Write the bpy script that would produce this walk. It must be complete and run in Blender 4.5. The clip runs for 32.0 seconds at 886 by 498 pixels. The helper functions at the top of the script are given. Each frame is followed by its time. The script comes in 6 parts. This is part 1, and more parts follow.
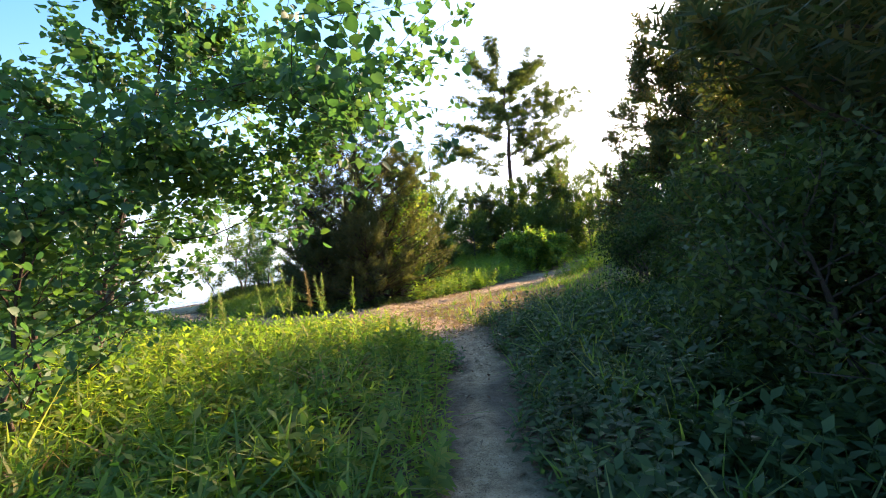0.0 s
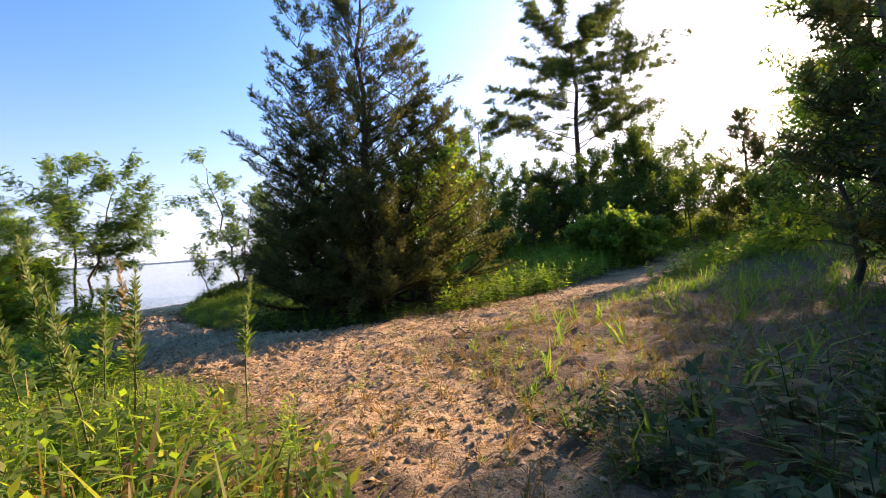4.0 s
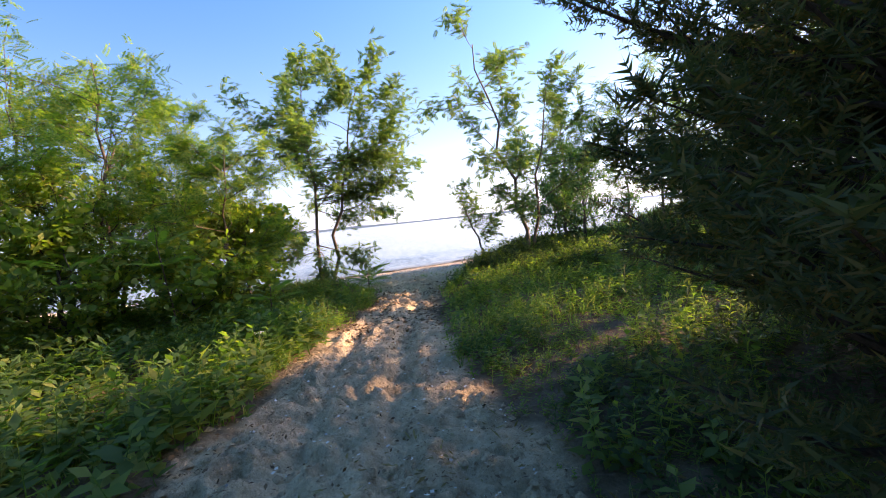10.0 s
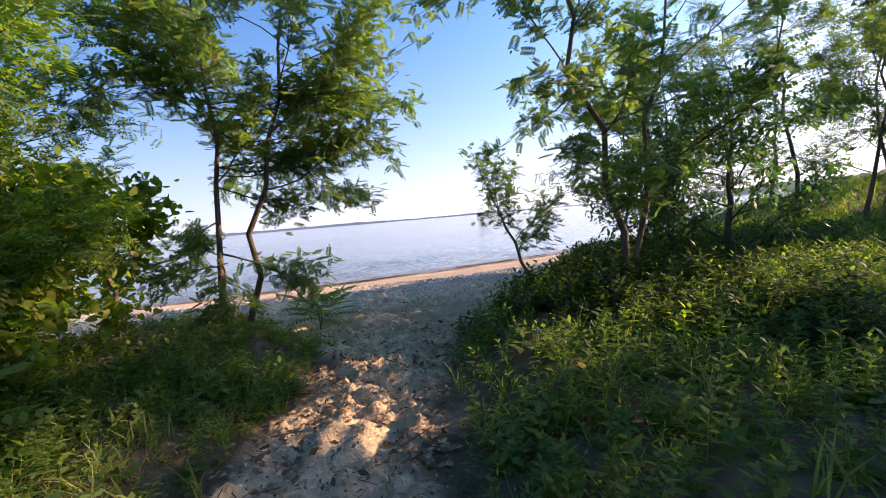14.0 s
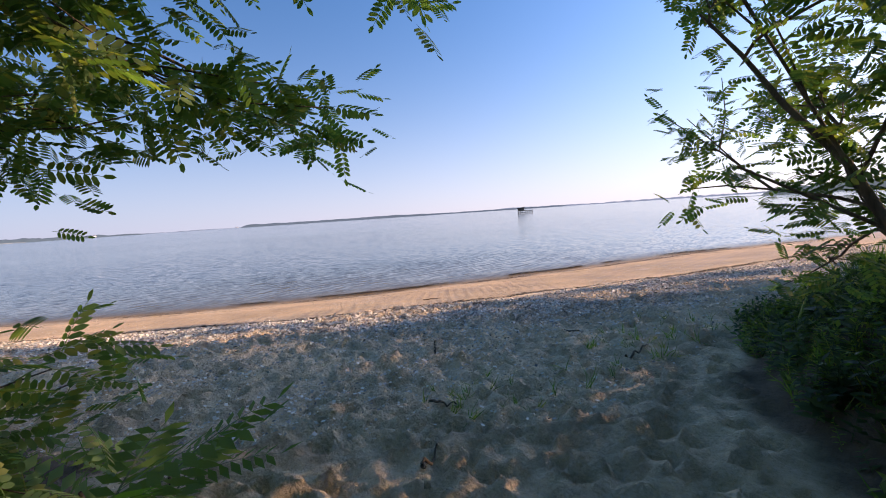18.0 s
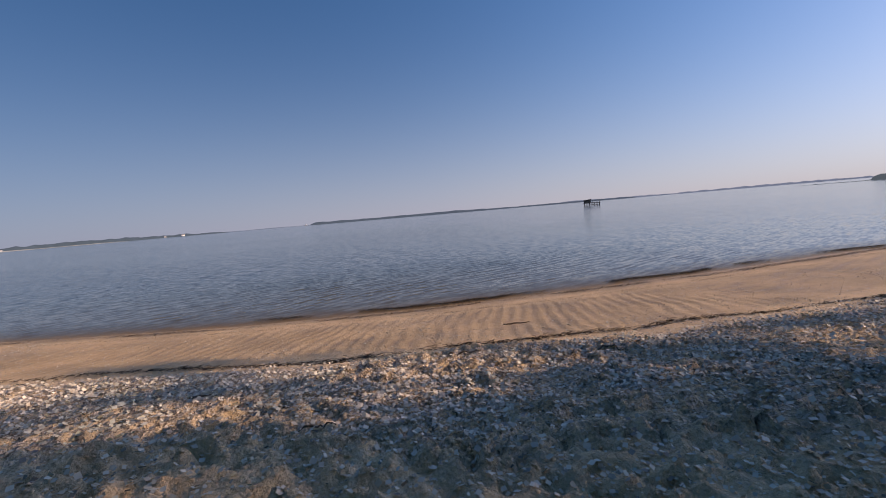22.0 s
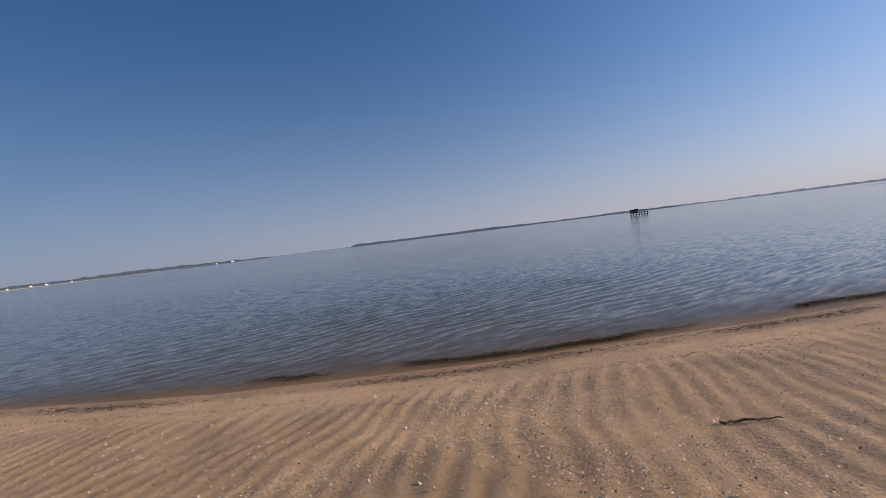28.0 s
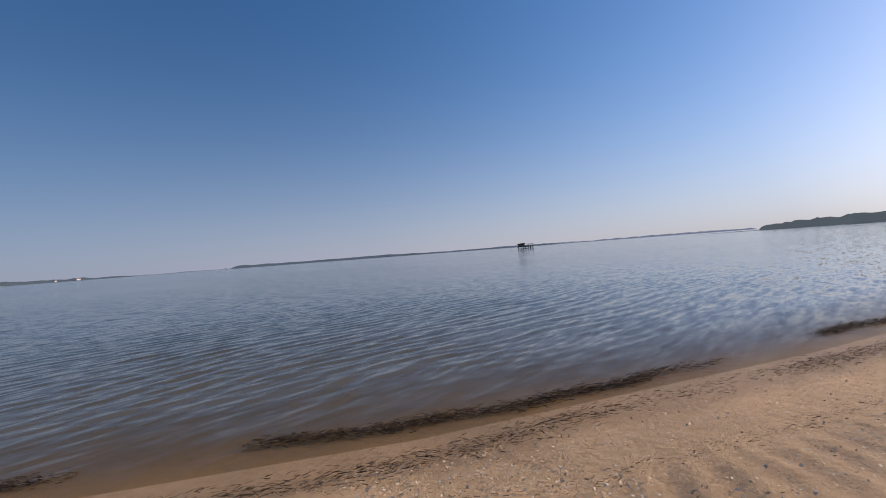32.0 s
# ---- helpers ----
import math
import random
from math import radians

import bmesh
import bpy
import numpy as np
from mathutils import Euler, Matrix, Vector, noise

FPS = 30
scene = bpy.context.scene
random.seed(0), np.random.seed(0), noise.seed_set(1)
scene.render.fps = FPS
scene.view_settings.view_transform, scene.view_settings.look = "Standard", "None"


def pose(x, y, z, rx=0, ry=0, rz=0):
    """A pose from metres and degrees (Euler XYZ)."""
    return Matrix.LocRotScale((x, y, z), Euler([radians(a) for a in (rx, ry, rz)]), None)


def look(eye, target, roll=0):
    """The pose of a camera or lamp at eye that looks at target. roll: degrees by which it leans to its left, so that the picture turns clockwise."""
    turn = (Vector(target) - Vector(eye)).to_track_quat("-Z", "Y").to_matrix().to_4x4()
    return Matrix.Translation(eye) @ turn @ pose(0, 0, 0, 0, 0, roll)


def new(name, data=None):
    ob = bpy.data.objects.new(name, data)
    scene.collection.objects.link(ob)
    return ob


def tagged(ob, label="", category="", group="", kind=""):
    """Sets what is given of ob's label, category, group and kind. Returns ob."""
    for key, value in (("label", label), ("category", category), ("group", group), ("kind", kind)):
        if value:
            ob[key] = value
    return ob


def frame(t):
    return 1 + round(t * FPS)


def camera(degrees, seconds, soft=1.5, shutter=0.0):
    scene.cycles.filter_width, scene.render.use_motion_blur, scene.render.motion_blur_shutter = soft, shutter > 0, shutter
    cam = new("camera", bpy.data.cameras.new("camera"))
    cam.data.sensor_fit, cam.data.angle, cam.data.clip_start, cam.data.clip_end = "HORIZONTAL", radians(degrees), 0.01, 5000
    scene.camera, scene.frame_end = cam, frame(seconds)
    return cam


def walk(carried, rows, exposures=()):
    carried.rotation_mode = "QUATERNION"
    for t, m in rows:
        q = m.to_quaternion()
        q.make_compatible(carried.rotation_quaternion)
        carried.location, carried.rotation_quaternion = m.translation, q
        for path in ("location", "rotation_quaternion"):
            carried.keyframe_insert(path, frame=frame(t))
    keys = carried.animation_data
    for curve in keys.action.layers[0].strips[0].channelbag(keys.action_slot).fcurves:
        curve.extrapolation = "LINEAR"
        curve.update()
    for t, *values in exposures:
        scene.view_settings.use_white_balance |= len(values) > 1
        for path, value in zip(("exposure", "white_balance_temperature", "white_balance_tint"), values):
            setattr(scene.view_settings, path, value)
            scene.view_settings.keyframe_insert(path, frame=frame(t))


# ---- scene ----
cam = camera(91.10, 32.0, 1.0)
PATH = [
    (0.0, 0.000, -0.000, 3.464, 89.69, 4.27, 0.00),
    (0.5, 0.061, 0.722, 3.424, 89.80, 4.47, -0.21),
    (1.0, 0.100, 1.429, 3.381, 89.82, 4.78, -0.07),
    (1.5, 0.162, 2.117, 3.335, 89.81, 4.98, -0.43),
    (2.0, 0.245, 2.812, 3.291, 89.86, 5.04, -0.55),
    (2.5, 0.322, 3.506, 3.247, 89.79, 4.99, -0.30),
    (4.5, -0.095, 6.476, 3.109, 89.19, 3.42, 10.49),
    (5.0, -0.360, 7.345, 3.082, 88.95, 3.14, 14.58),
    (5.5, -0.690, 8.204, 3.058, 88.66, 3.13, 20.54),
    (6.0, -1.113, 9.031, 3.037, 88.18, 3.49, 26.65),
    (6.5, -1.596, 9.800, 3.014, 87.84, 4.11, 32.05),
    (7.0, -2.100, 10.480, 2.983, 87.40, 4.66, 36.40),
    (7.5, -2.632, 11.036, 2.946, 87.22, 5.12, 38.82),
    (8.0, -3.205, 11.522, 2.917, 87.03, 5.39, 39.24),
    (8.5, -3.776, 11.952, 2.890, 86.73, 5.60, 40.11),
    (9.0, -4.283, 12.410, 2.866, 86.32, 5.69, 40.25),
    (9.5, -4.753, 12.885, 2.844, 86.18, 5.84, 40.94),
    (10.0, -5.199, 13.369, 2.824, 86.03, 6.03, 41.11),
    (10.5, -5.644, 13.850, 2.807, 85.75, 6.17, 41.57),
    (11.0, -6.102, 14.324, 2.793, 85.66, 6.07, 41.58),
    (11.5, -6.608, 14.799, 2.780, 85.58, 5.60, 41.45),
    (12.0, -7.111, 15.278, 2.768, 85.57, 5.17, 40.85),
    (12.5, -7.576, 15.758, 2.760, 85.66, 4.90, 40.39),
    (13.0, -7.999, 16.231, 2.752, 85.72, 4.81, 40.48),
    (13.5, -8.400, 16.718, 2.743, 85.79, 4.92, 40.50),
    (15.5, -10.169, 18.780, 2.614, 85.39, 3.99, 43.50),
    (16.0, -10.645, 19.256, 2.606, 85.39, 3.84, 43.94),
    (16.5, -11.114, 19.720, 2.603, 85.50, 3.69, 44.16),
    (17.0, -11.599, 20.138, 2.610, 85.50, 3.61, 44.74),
    (17.5, -12.085, 20.502, 2.625, 85.47, 3.60, 45.50),
    (18.0, -12.545, 20.877, 2.637, 85.38, 3.78, 45.97),
    (18.5, -12.997, 21.235, 2.619, 85.23, 3.71, 46.39),
    (19.0, -13.383, 21.641, 2.590, 85.10, 3.62, 46.98),
    (19.5, -13.791, 21.961, 2.560, 85.12, 3.86, 49.96),
    (20.0, -14.193, 22.220, 2.541, 84.91, 3.99, 52.42),
    (20.5, -14.602, 22.422, 2.528, 84.81, 4.16, 52.96),
    (21.0, -14.982, 22.626, 2.514, 84.88, 4.34, 53.48),
    (21.5, -15.328, 22.876, 2.500, 84.88, 4.52, 53.35),
    (22.0, -15.660, 23.114, 2.480, 85.34, 4.85, 53.87),
    (22.5, -15.971, 23.381, 2.460, 85.77, 5.03, 54.76),
    (23.0, -16.302, 23.515, 2.440, 86.10, 5.34, 55.37),
    (23.5, -16.632, 23.609, 2.420, 86.32, 5.79, 56.04),
    (24.0, -16.953, 23.698, 2.395, 86.56, 6.08, 56.27),
    (24.5, -17.284, 23.769, 2.361, 86.72, 6.34, 56.76),
    (25.0, -17.609, 23.845, 2.323, 86.78, 6.50, 57.37),
    (25.5, -17.927, 23.935, 2.288, 86.86, 6.62, 57.82),
    (27.5, -19.135, 24.685, 2.255, 87.21, 7.18, 58.65),
    (28.0, -19.614, 24.932, 2.179, 88.22, 7.12, 58.86),
    (28.5, -20.153, 25.129, 2.084, 88.92, 7.55, 59.23),
    (29.0, -20.700, 25.345, 1.976, 89.17, 7.60, 59.41),
    (29.5, -21.250, 25.549, 1.866, 89.41, 7.50, 59.67),
    (30.0, -21.724, 25.766, 1.771, 89.66, 7.16, 59.51),
    (30.5, -22.099, 26.003, 1.704, 89.82, 6.67, 58.52),
    (31.0, -22.370, 26.193, 1.646, 90.07, 5.86, 55.24),
    (31.5, -22.523, 26.399, 1.593, 90.16, 4.88, 50.13),
    (32.0, -22.679, 26.606, 1.561, 90.47, 4.33, 44.89),
]
walk(cam, [(t, pose(*p)) for t, *p in PATH],
     [(0, 2.2, 7100, 22), (1, 2.45, 7200, 22), (2.5, 2.15, 7200, 24), (4.5, 1.4, 7250, 29), (6, 1.12, 7250, 32), (7, 1.75, 7500, 33), (8, 1.9, 7550, 33), (10, 1.95, 7400, 32), (12, 1.8, 7150, 31), (13, 1.6, 7050, 32), (15.5, 1.45, 7100, 31), (17.5, 1.15, 7100, 31), (19, 0.68, 7050, 31), (20, 0.42, 7000, 31), (21, 0.22, 7000, 30), (23, 0.08, 7050, 29), (25.5, 0.02, 7000, 27), (28, 0.0, 6800, 25), (32, 0.1, 6750, 24)])

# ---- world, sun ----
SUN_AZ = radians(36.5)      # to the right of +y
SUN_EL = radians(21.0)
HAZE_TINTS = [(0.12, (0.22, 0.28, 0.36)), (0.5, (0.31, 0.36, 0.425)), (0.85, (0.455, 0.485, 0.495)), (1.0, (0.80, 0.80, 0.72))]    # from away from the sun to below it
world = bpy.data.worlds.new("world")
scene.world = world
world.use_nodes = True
wn = world.node_tree.nodes
sky = wn.new("ShaderNodeTexSky")
sky.sky_type = "NISHITA"
sky.sun_disc = False
sky.sun_elevation = SUN_EL
sky.sun_rotation = SUN_AZ
sky.altitude = 0
sky.air_density = 1.0
sky.dust_density = 0.8
sky.ozone_density = 2.2
wn["Background"].inputs["Strength"].default_value = 0.108
wl = world.node_tree.links
sun_dir = Vector((math.sin(SUN_AZ) * math.cos(SUN_EL), math.cos(SUN_AZ) * math.cos(SUN_EL), math.sin(SUN_EL)))
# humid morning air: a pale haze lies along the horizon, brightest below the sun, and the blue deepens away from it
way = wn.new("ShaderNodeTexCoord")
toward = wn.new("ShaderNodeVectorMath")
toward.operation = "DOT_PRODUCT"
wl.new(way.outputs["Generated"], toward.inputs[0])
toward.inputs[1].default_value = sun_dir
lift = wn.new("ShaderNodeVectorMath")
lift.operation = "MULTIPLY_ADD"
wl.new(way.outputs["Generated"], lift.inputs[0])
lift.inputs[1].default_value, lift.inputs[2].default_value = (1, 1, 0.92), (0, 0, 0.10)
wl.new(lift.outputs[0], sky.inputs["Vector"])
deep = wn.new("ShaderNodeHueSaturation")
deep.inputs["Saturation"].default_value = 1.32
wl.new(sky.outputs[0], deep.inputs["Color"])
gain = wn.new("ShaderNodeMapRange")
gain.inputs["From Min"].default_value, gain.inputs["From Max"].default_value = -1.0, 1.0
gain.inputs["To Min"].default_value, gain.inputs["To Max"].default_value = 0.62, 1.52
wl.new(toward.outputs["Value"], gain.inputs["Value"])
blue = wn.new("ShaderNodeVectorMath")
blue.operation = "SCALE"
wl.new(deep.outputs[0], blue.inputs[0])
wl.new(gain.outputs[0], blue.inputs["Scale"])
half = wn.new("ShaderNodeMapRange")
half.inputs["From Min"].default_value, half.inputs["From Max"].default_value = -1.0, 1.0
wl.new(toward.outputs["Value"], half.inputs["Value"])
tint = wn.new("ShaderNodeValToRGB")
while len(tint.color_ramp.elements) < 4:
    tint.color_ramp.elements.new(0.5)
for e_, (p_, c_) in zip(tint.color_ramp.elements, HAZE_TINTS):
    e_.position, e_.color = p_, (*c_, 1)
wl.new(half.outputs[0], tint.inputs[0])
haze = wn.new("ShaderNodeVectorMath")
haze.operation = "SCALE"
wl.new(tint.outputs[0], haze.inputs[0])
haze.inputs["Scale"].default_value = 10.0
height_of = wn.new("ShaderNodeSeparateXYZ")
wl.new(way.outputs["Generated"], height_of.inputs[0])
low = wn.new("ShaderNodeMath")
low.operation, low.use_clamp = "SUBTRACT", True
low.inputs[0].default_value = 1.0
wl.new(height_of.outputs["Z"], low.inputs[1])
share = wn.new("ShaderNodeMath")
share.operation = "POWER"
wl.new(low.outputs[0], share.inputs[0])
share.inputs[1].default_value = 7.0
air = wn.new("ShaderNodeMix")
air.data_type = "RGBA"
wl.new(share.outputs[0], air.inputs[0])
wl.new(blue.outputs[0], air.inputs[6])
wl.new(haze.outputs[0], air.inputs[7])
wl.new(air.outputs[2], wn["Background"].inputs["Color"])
sun = new("sun", bpy.data.lights.new("sun", "SUN"))
sun.data.energy = 4.4
sun.data.angle = radians(0.5)
sun.data.color = (1.0, 0.77, 0.52)
sun.matrix_world = look(sun_dir * 100, (0, 0, 0))

# ---- materials ----


def material(name, rough=0.8, spec=0.3):
    m = bpy.data.materials.new(name)
    m.use_nodes = True
    b = m.node_tree.nodes["Principled BSDF"]
    b.inputs["Roughness"].default_value = rough
    b.inputs["Specular IOR Level"].default_value = spec
    return m, m.node_tree.nodes, m.node_tree.links, b


def ramp(nodes, stops):
    r = nodes.new("ShaderNodeValToRGB")
    while len(r.color_ramp.elements) < len(stops):
        r.color_ramp.elements.new(0.5)
    for e, (p, c) in zip(r.color_ramp.elements, stops):
        e.position, e.color = p, (*c, 1)
    return r


def noise_tex(nodes, links, scale, detail=4.0, coord=None, rough=0.55):
    n = nodes.new("ShaderNodeTexNoise")
    n.inputs["Scale"].default_value, n.inputs["Detail"].default_value, n.inputs["Roughness"].default_value = scale, detail, rough
    if coord is None:
        coord = nodes.new("ShaderNodeNewGeometry").outputs["Position"]
    links.new(coord, n.inputs["Vector"])
    return n


def mix_colour(nodes, links, fac, a, b, mode="MIX"):
    m = nodes.new("ShaderNodeMix")
    m.data_type, m.blend_type = "RGBA", mode
    for value, socket in ((fac, m.inputs[0]), (a, m.inputs[6]), (b, m.inputs[7])):
        if isinstance(value, (int, float)):
            socket.default_value = value
        elif isinstance(value, tuple):
            socket.default_value = (*value, 1)
        else:
            links.new(value, socket)
    return m.outputs[2]


def leaf_material(name, dark, light, trans, warm=None, gloss=0.35, through_share=0.42):
    """Thin leaf: diffuse front, light passing through, a dull sheen; each leaf varies in colour."""
    m, n, l, b = material(name, 0.62, gloss)
    geo = n.new("ShaderNodeNewGeometry")
    stops = [(0.0, dark), (0.6, light)]
    stops.append((0.97, light if warm is None else warm))
    r = ramp(n, stops)
    l.new(geo.outputs["Random Per Island"], r.inputs[0])
    patch = noise_tex(n, l, 0.9, 2.0, geo.outputs["Position"])
    shade = ramp(n, [(0.3, (0.72, 0.78, 0.72)), (0.7, (1.12, 1.08, 1.0))])
    l.new(patch.outputs[0], shade.inputs[0])
    col = mix_colour(n, l, 1.0, r.outputs[0], shade.outputs[0], "MULTIPLY")
    l.new(col, b.inputs["Base Color"])
    t = n.new("ShaderNodeBsdfTranslucent")
    l.new(mix_colour(n, l, 1.0, col, trans, "MULTIPLY"), t.inputs["Color"])
    mixer = n.new("ShaderNodeMixShader")
    mixer.inputs[0].default_value = through_share
    l.new(b.outputs[0], mixer.inputs[1])
    l.new(t.outputs[0], mixer.inputs[2])
    l.new(mixer.outputs[0], n["Material Output"].inputs["Surface"])
    return m


def bark_material(name, dark, light, scale=6.0):
    m, n, l, b = material(name, 0.9, 0.15)
    geo = n.new("ShaderNodeNewGeometry")
    mp = n.new("ShaderNodeMapping")
    mp.inputs["Scale"].default_value = (1, 1, 0.18)
    l.new(geo.outputs["Position"], mp.inputs["Vector"])
    a = noise_tex(n, l, scale * 4, 6.0, mp.outputs[0], 0.7)
    big = noise_tex(n, l, 1.7, 2.0, geo.outputs["Position"])
    r = ramp(n, [(0.3, dark), (0.7, light)])
    l.new(a.outputs[0], r.inputs[0])
    l.new(mix_colour(n, l, big.outputs[0], r.outputs[0], light, "MULTIPLY"), b.inputs["Base Color"])
    bump = n.new("ShaderNodeBump")
    bump.inputs["Strength"].default_value, bump.inputs["Distance"].default_value = 0.8, 0.02
    l.new(a.outputs[0], bump.inputs["Height"])
    l.new(bump.outputs[0], b.inputs["Normal"])
    return m


def plain_material(name, colour, rough=0.7, spec=0.3, vary=0.25, scale=20.0):
    m, n, l, b = material(name, rough, spec)
    a = noise_tex(n, l, scale, 5.0)
    low = tuple(c * (1 - vary) for c in colour)
    high = tuple(min(1, c * (1 + vary)) for c in colour)
    r = ramp(n, [(0.3, low), (0.7, high)])
    l.new(a.outputs[0], r.inputs[0])
    l.new(r.outputs[0], b.inputs["Base Color"])
    return m


CEDAR_LEAF = leaf_material("cedar_foliage", (0.048, 0.072, 0.034), (0.095, 0.122, 0.052), (1.6, 1.6, 0.6), (0.19, 0.14, 0.055), 0.25, 0.42)
LOCUST_LEAF = leaf_material("locust_leaf", (0.072, 0.140, 0.056), (0.130, 0.215, 0.080), (1.8, 2.0, 0.7), (0.20, 0.22, 0.07), 0.4, 0.5)
# broad leaf dimmed in colour for the backlit look of the woods
WOOD_DIMMED_LEAF = leaf_material("woodland_dimmed_leaf", (0.045, 0.085, 0.034), (0.095, 0.150, 0.050), (1.8, 2.0, 0.5), (0.17, 0.19, 0.06), 0.3, 0.5)
# darker weed leaf: the deep shade of the cedars is painted into its colour
SHADE_PAINTED_LEAF = leaf_material("shade_painted_leaf", (0.034, 0.072, 0.030), (0.068, 0.120, 0.046), (1.5, 1.8, 0.6), (0.10, 0.15, 0.05), 0.25, 0.3)
# darker than the broad leaf: shade from the trees above is in the colour
BANK_SHADED_LEAF = leaf_material("bank_shaded_leaf", (0.055, 0.115, 0.042), (0.115, 0.195, 0.058), (1.9, 2.2, 0.5), (0.22, 0.25, 0.07), 0.35, 0.55)
REDBUD_LEAF = leaf_material("heart_leaf", (0.045, 0.115, 0.055), (0.08, 0.17, 0.075), (1.3, 1.7, 0.7), (0.14, 0.21, 0.06), 0.45, 0.42)
BROAD_LEAF = leaf_material("broad_leaf", (0.08, 0.15, 0.052), (0.16, 0.25, 0.072), (1.9, 2.2, 0.5), (0.25, 0.27, 0.07), 0.4, 0.55)
# leaf colour lowered to hold the shade under dense cedar branches
THICKET_SHADED_LEAF = leaf_material("thicket_shaded_leaf", (0.03, 0.062, 0.027), (0.064, 0.108, 0.042), (1.4, 1.6, 0.5), (0.12, 0.16, 0.06), 0.25, 0.42)
WEED_LEAF = leaf_material("weed_leaf", (0.088, 0.165, 0.045), (0.175, 0.262, 0.065), (1.9, 2.1, 0.5), (0.27, 0.28, 0.08), 0.35, 0.58)
GRASS_BLADE = leaf_material("grass_blade", (0.085, 0.16, 0.048), (0.165, 0.25, 0.068), (1.6, 1.9, 0.55), (0.33, 0.29, 0.12), 0.35, 0.5)
DRY_GRASS = leaf_material("dry_grass", (0.24, 0.17, 0.07), (0.36, 0.27, 0.12), (1.3, 1.1, 0.6), (0.16, 0.17, 0.05), 0.2, 0.3)
PINE_NEEDLE = leaf_material("pine_needle", (0.055, 0.09, 0.038), (0.105, 0.145, 0.058), (1.7, 1.8, 0.7), (0.14, 0.14, 0.06), 0.3, 0.5)
# warmer copy of the cedar foliage with sunlight put into its colour
CEDAR_SUNLIT = leaf_material("sunlit_cedar_foliage", (0.060, 0.085, 0.034), (0.110, 0.130, 0.050), (1.6, 1.6, 0.6), (0.17, 0.145, 0.06), 0.25, 0.45)
LITTER = leaf_material("leaf_litter", (0.10, 0.055, 0.03), (0.24, 0.14, 0.075), (1.0, 0.8, 0.5), (0.36, 0.27, 0.18), 0.2, 0.1)
CLOD_SAND = plain_material("sand_clod", (0.60, 0.45, 0.28), 0.95, 0.1, 0.35, 60.0)
CLOD_DIRT = plain_material("dirt_clod", (0.36, 0.255, 0.15), 0.95, 0.1, 0.45, 40.0)
BARK_LOCUST = bark_material("locust_bark", (0.11, 0.082, 0.058), (0.34, 0.265, 0.185))
BARK_CEDAR = bark_material("cedar_bark", (0.06, 0.042, 0.032), (0.19, 0.14, 0.105))
BARK_PINE = bark_material("pine_bark", (0.055, 0.042, 0.035), (0.20, 0.135, 0.10), 3.0)
BARK_GREY = bark_material("grey_bark", (0.08, 0.07, 0.06), (0.26, 0.23, 0.19))
STEM = plain_material("green_stem", (0.13, 0.15, 0.05), 0.6)
DRIFT = bark_material("driftwood", (0.10, 0.075, 0.055), (0.33, 0.26, 0.19), 8.0)
PALE_STICK = bark_material("pale_wood", (0.25, 0.19, 0.13), (0.50, 0.41, 0.31), 8.0)
WRACK = plain_material("dry_seaweed", (0.045, 0.032, 0.02), 0.9, 0.2, 0.5)
PETAL = plain_material("white_petal", (0.75, 0.76, 0.68), 0.6, 0.2, 0.08)
SHELL = leaf_material("shell", (0.50, 0.45, 0.38), (0.84, 0.80, 0.72), (0.4, 0.4, 0.4), (0.22, 0.20, 0.19), 0.45, 0.05)
WEATHERED = plain_material("weathered_timber", (0.16, 0.13, 0.10), 0.85, 0.2, 0.3, 3.0)
ROOFING = plain_material("dark_roofing", (0.07, 0.065, 0.065), 0.8, 0.2, 0.2, 3.0)
SIGN_FACE = plain_material("sign_panel", (0.62, 0.66, 0.66), 0.5, 0.4, 0.06)
SIGN_DARK = plain_material("sign_print", (0.13, 0.20, 0.22), 0.5, 0.4, 0.1)
HOUSE_WALL = plain_material("white_house_wall", (0.8, 0.8, 0.78), 0.6, 0.3, 0.03, 0.3)
HOUSE_ROOF = plain_material("grey_house_roof", (0.25, 0.24, 0.24), 0.8, 0.2, 0.1, 0.3)


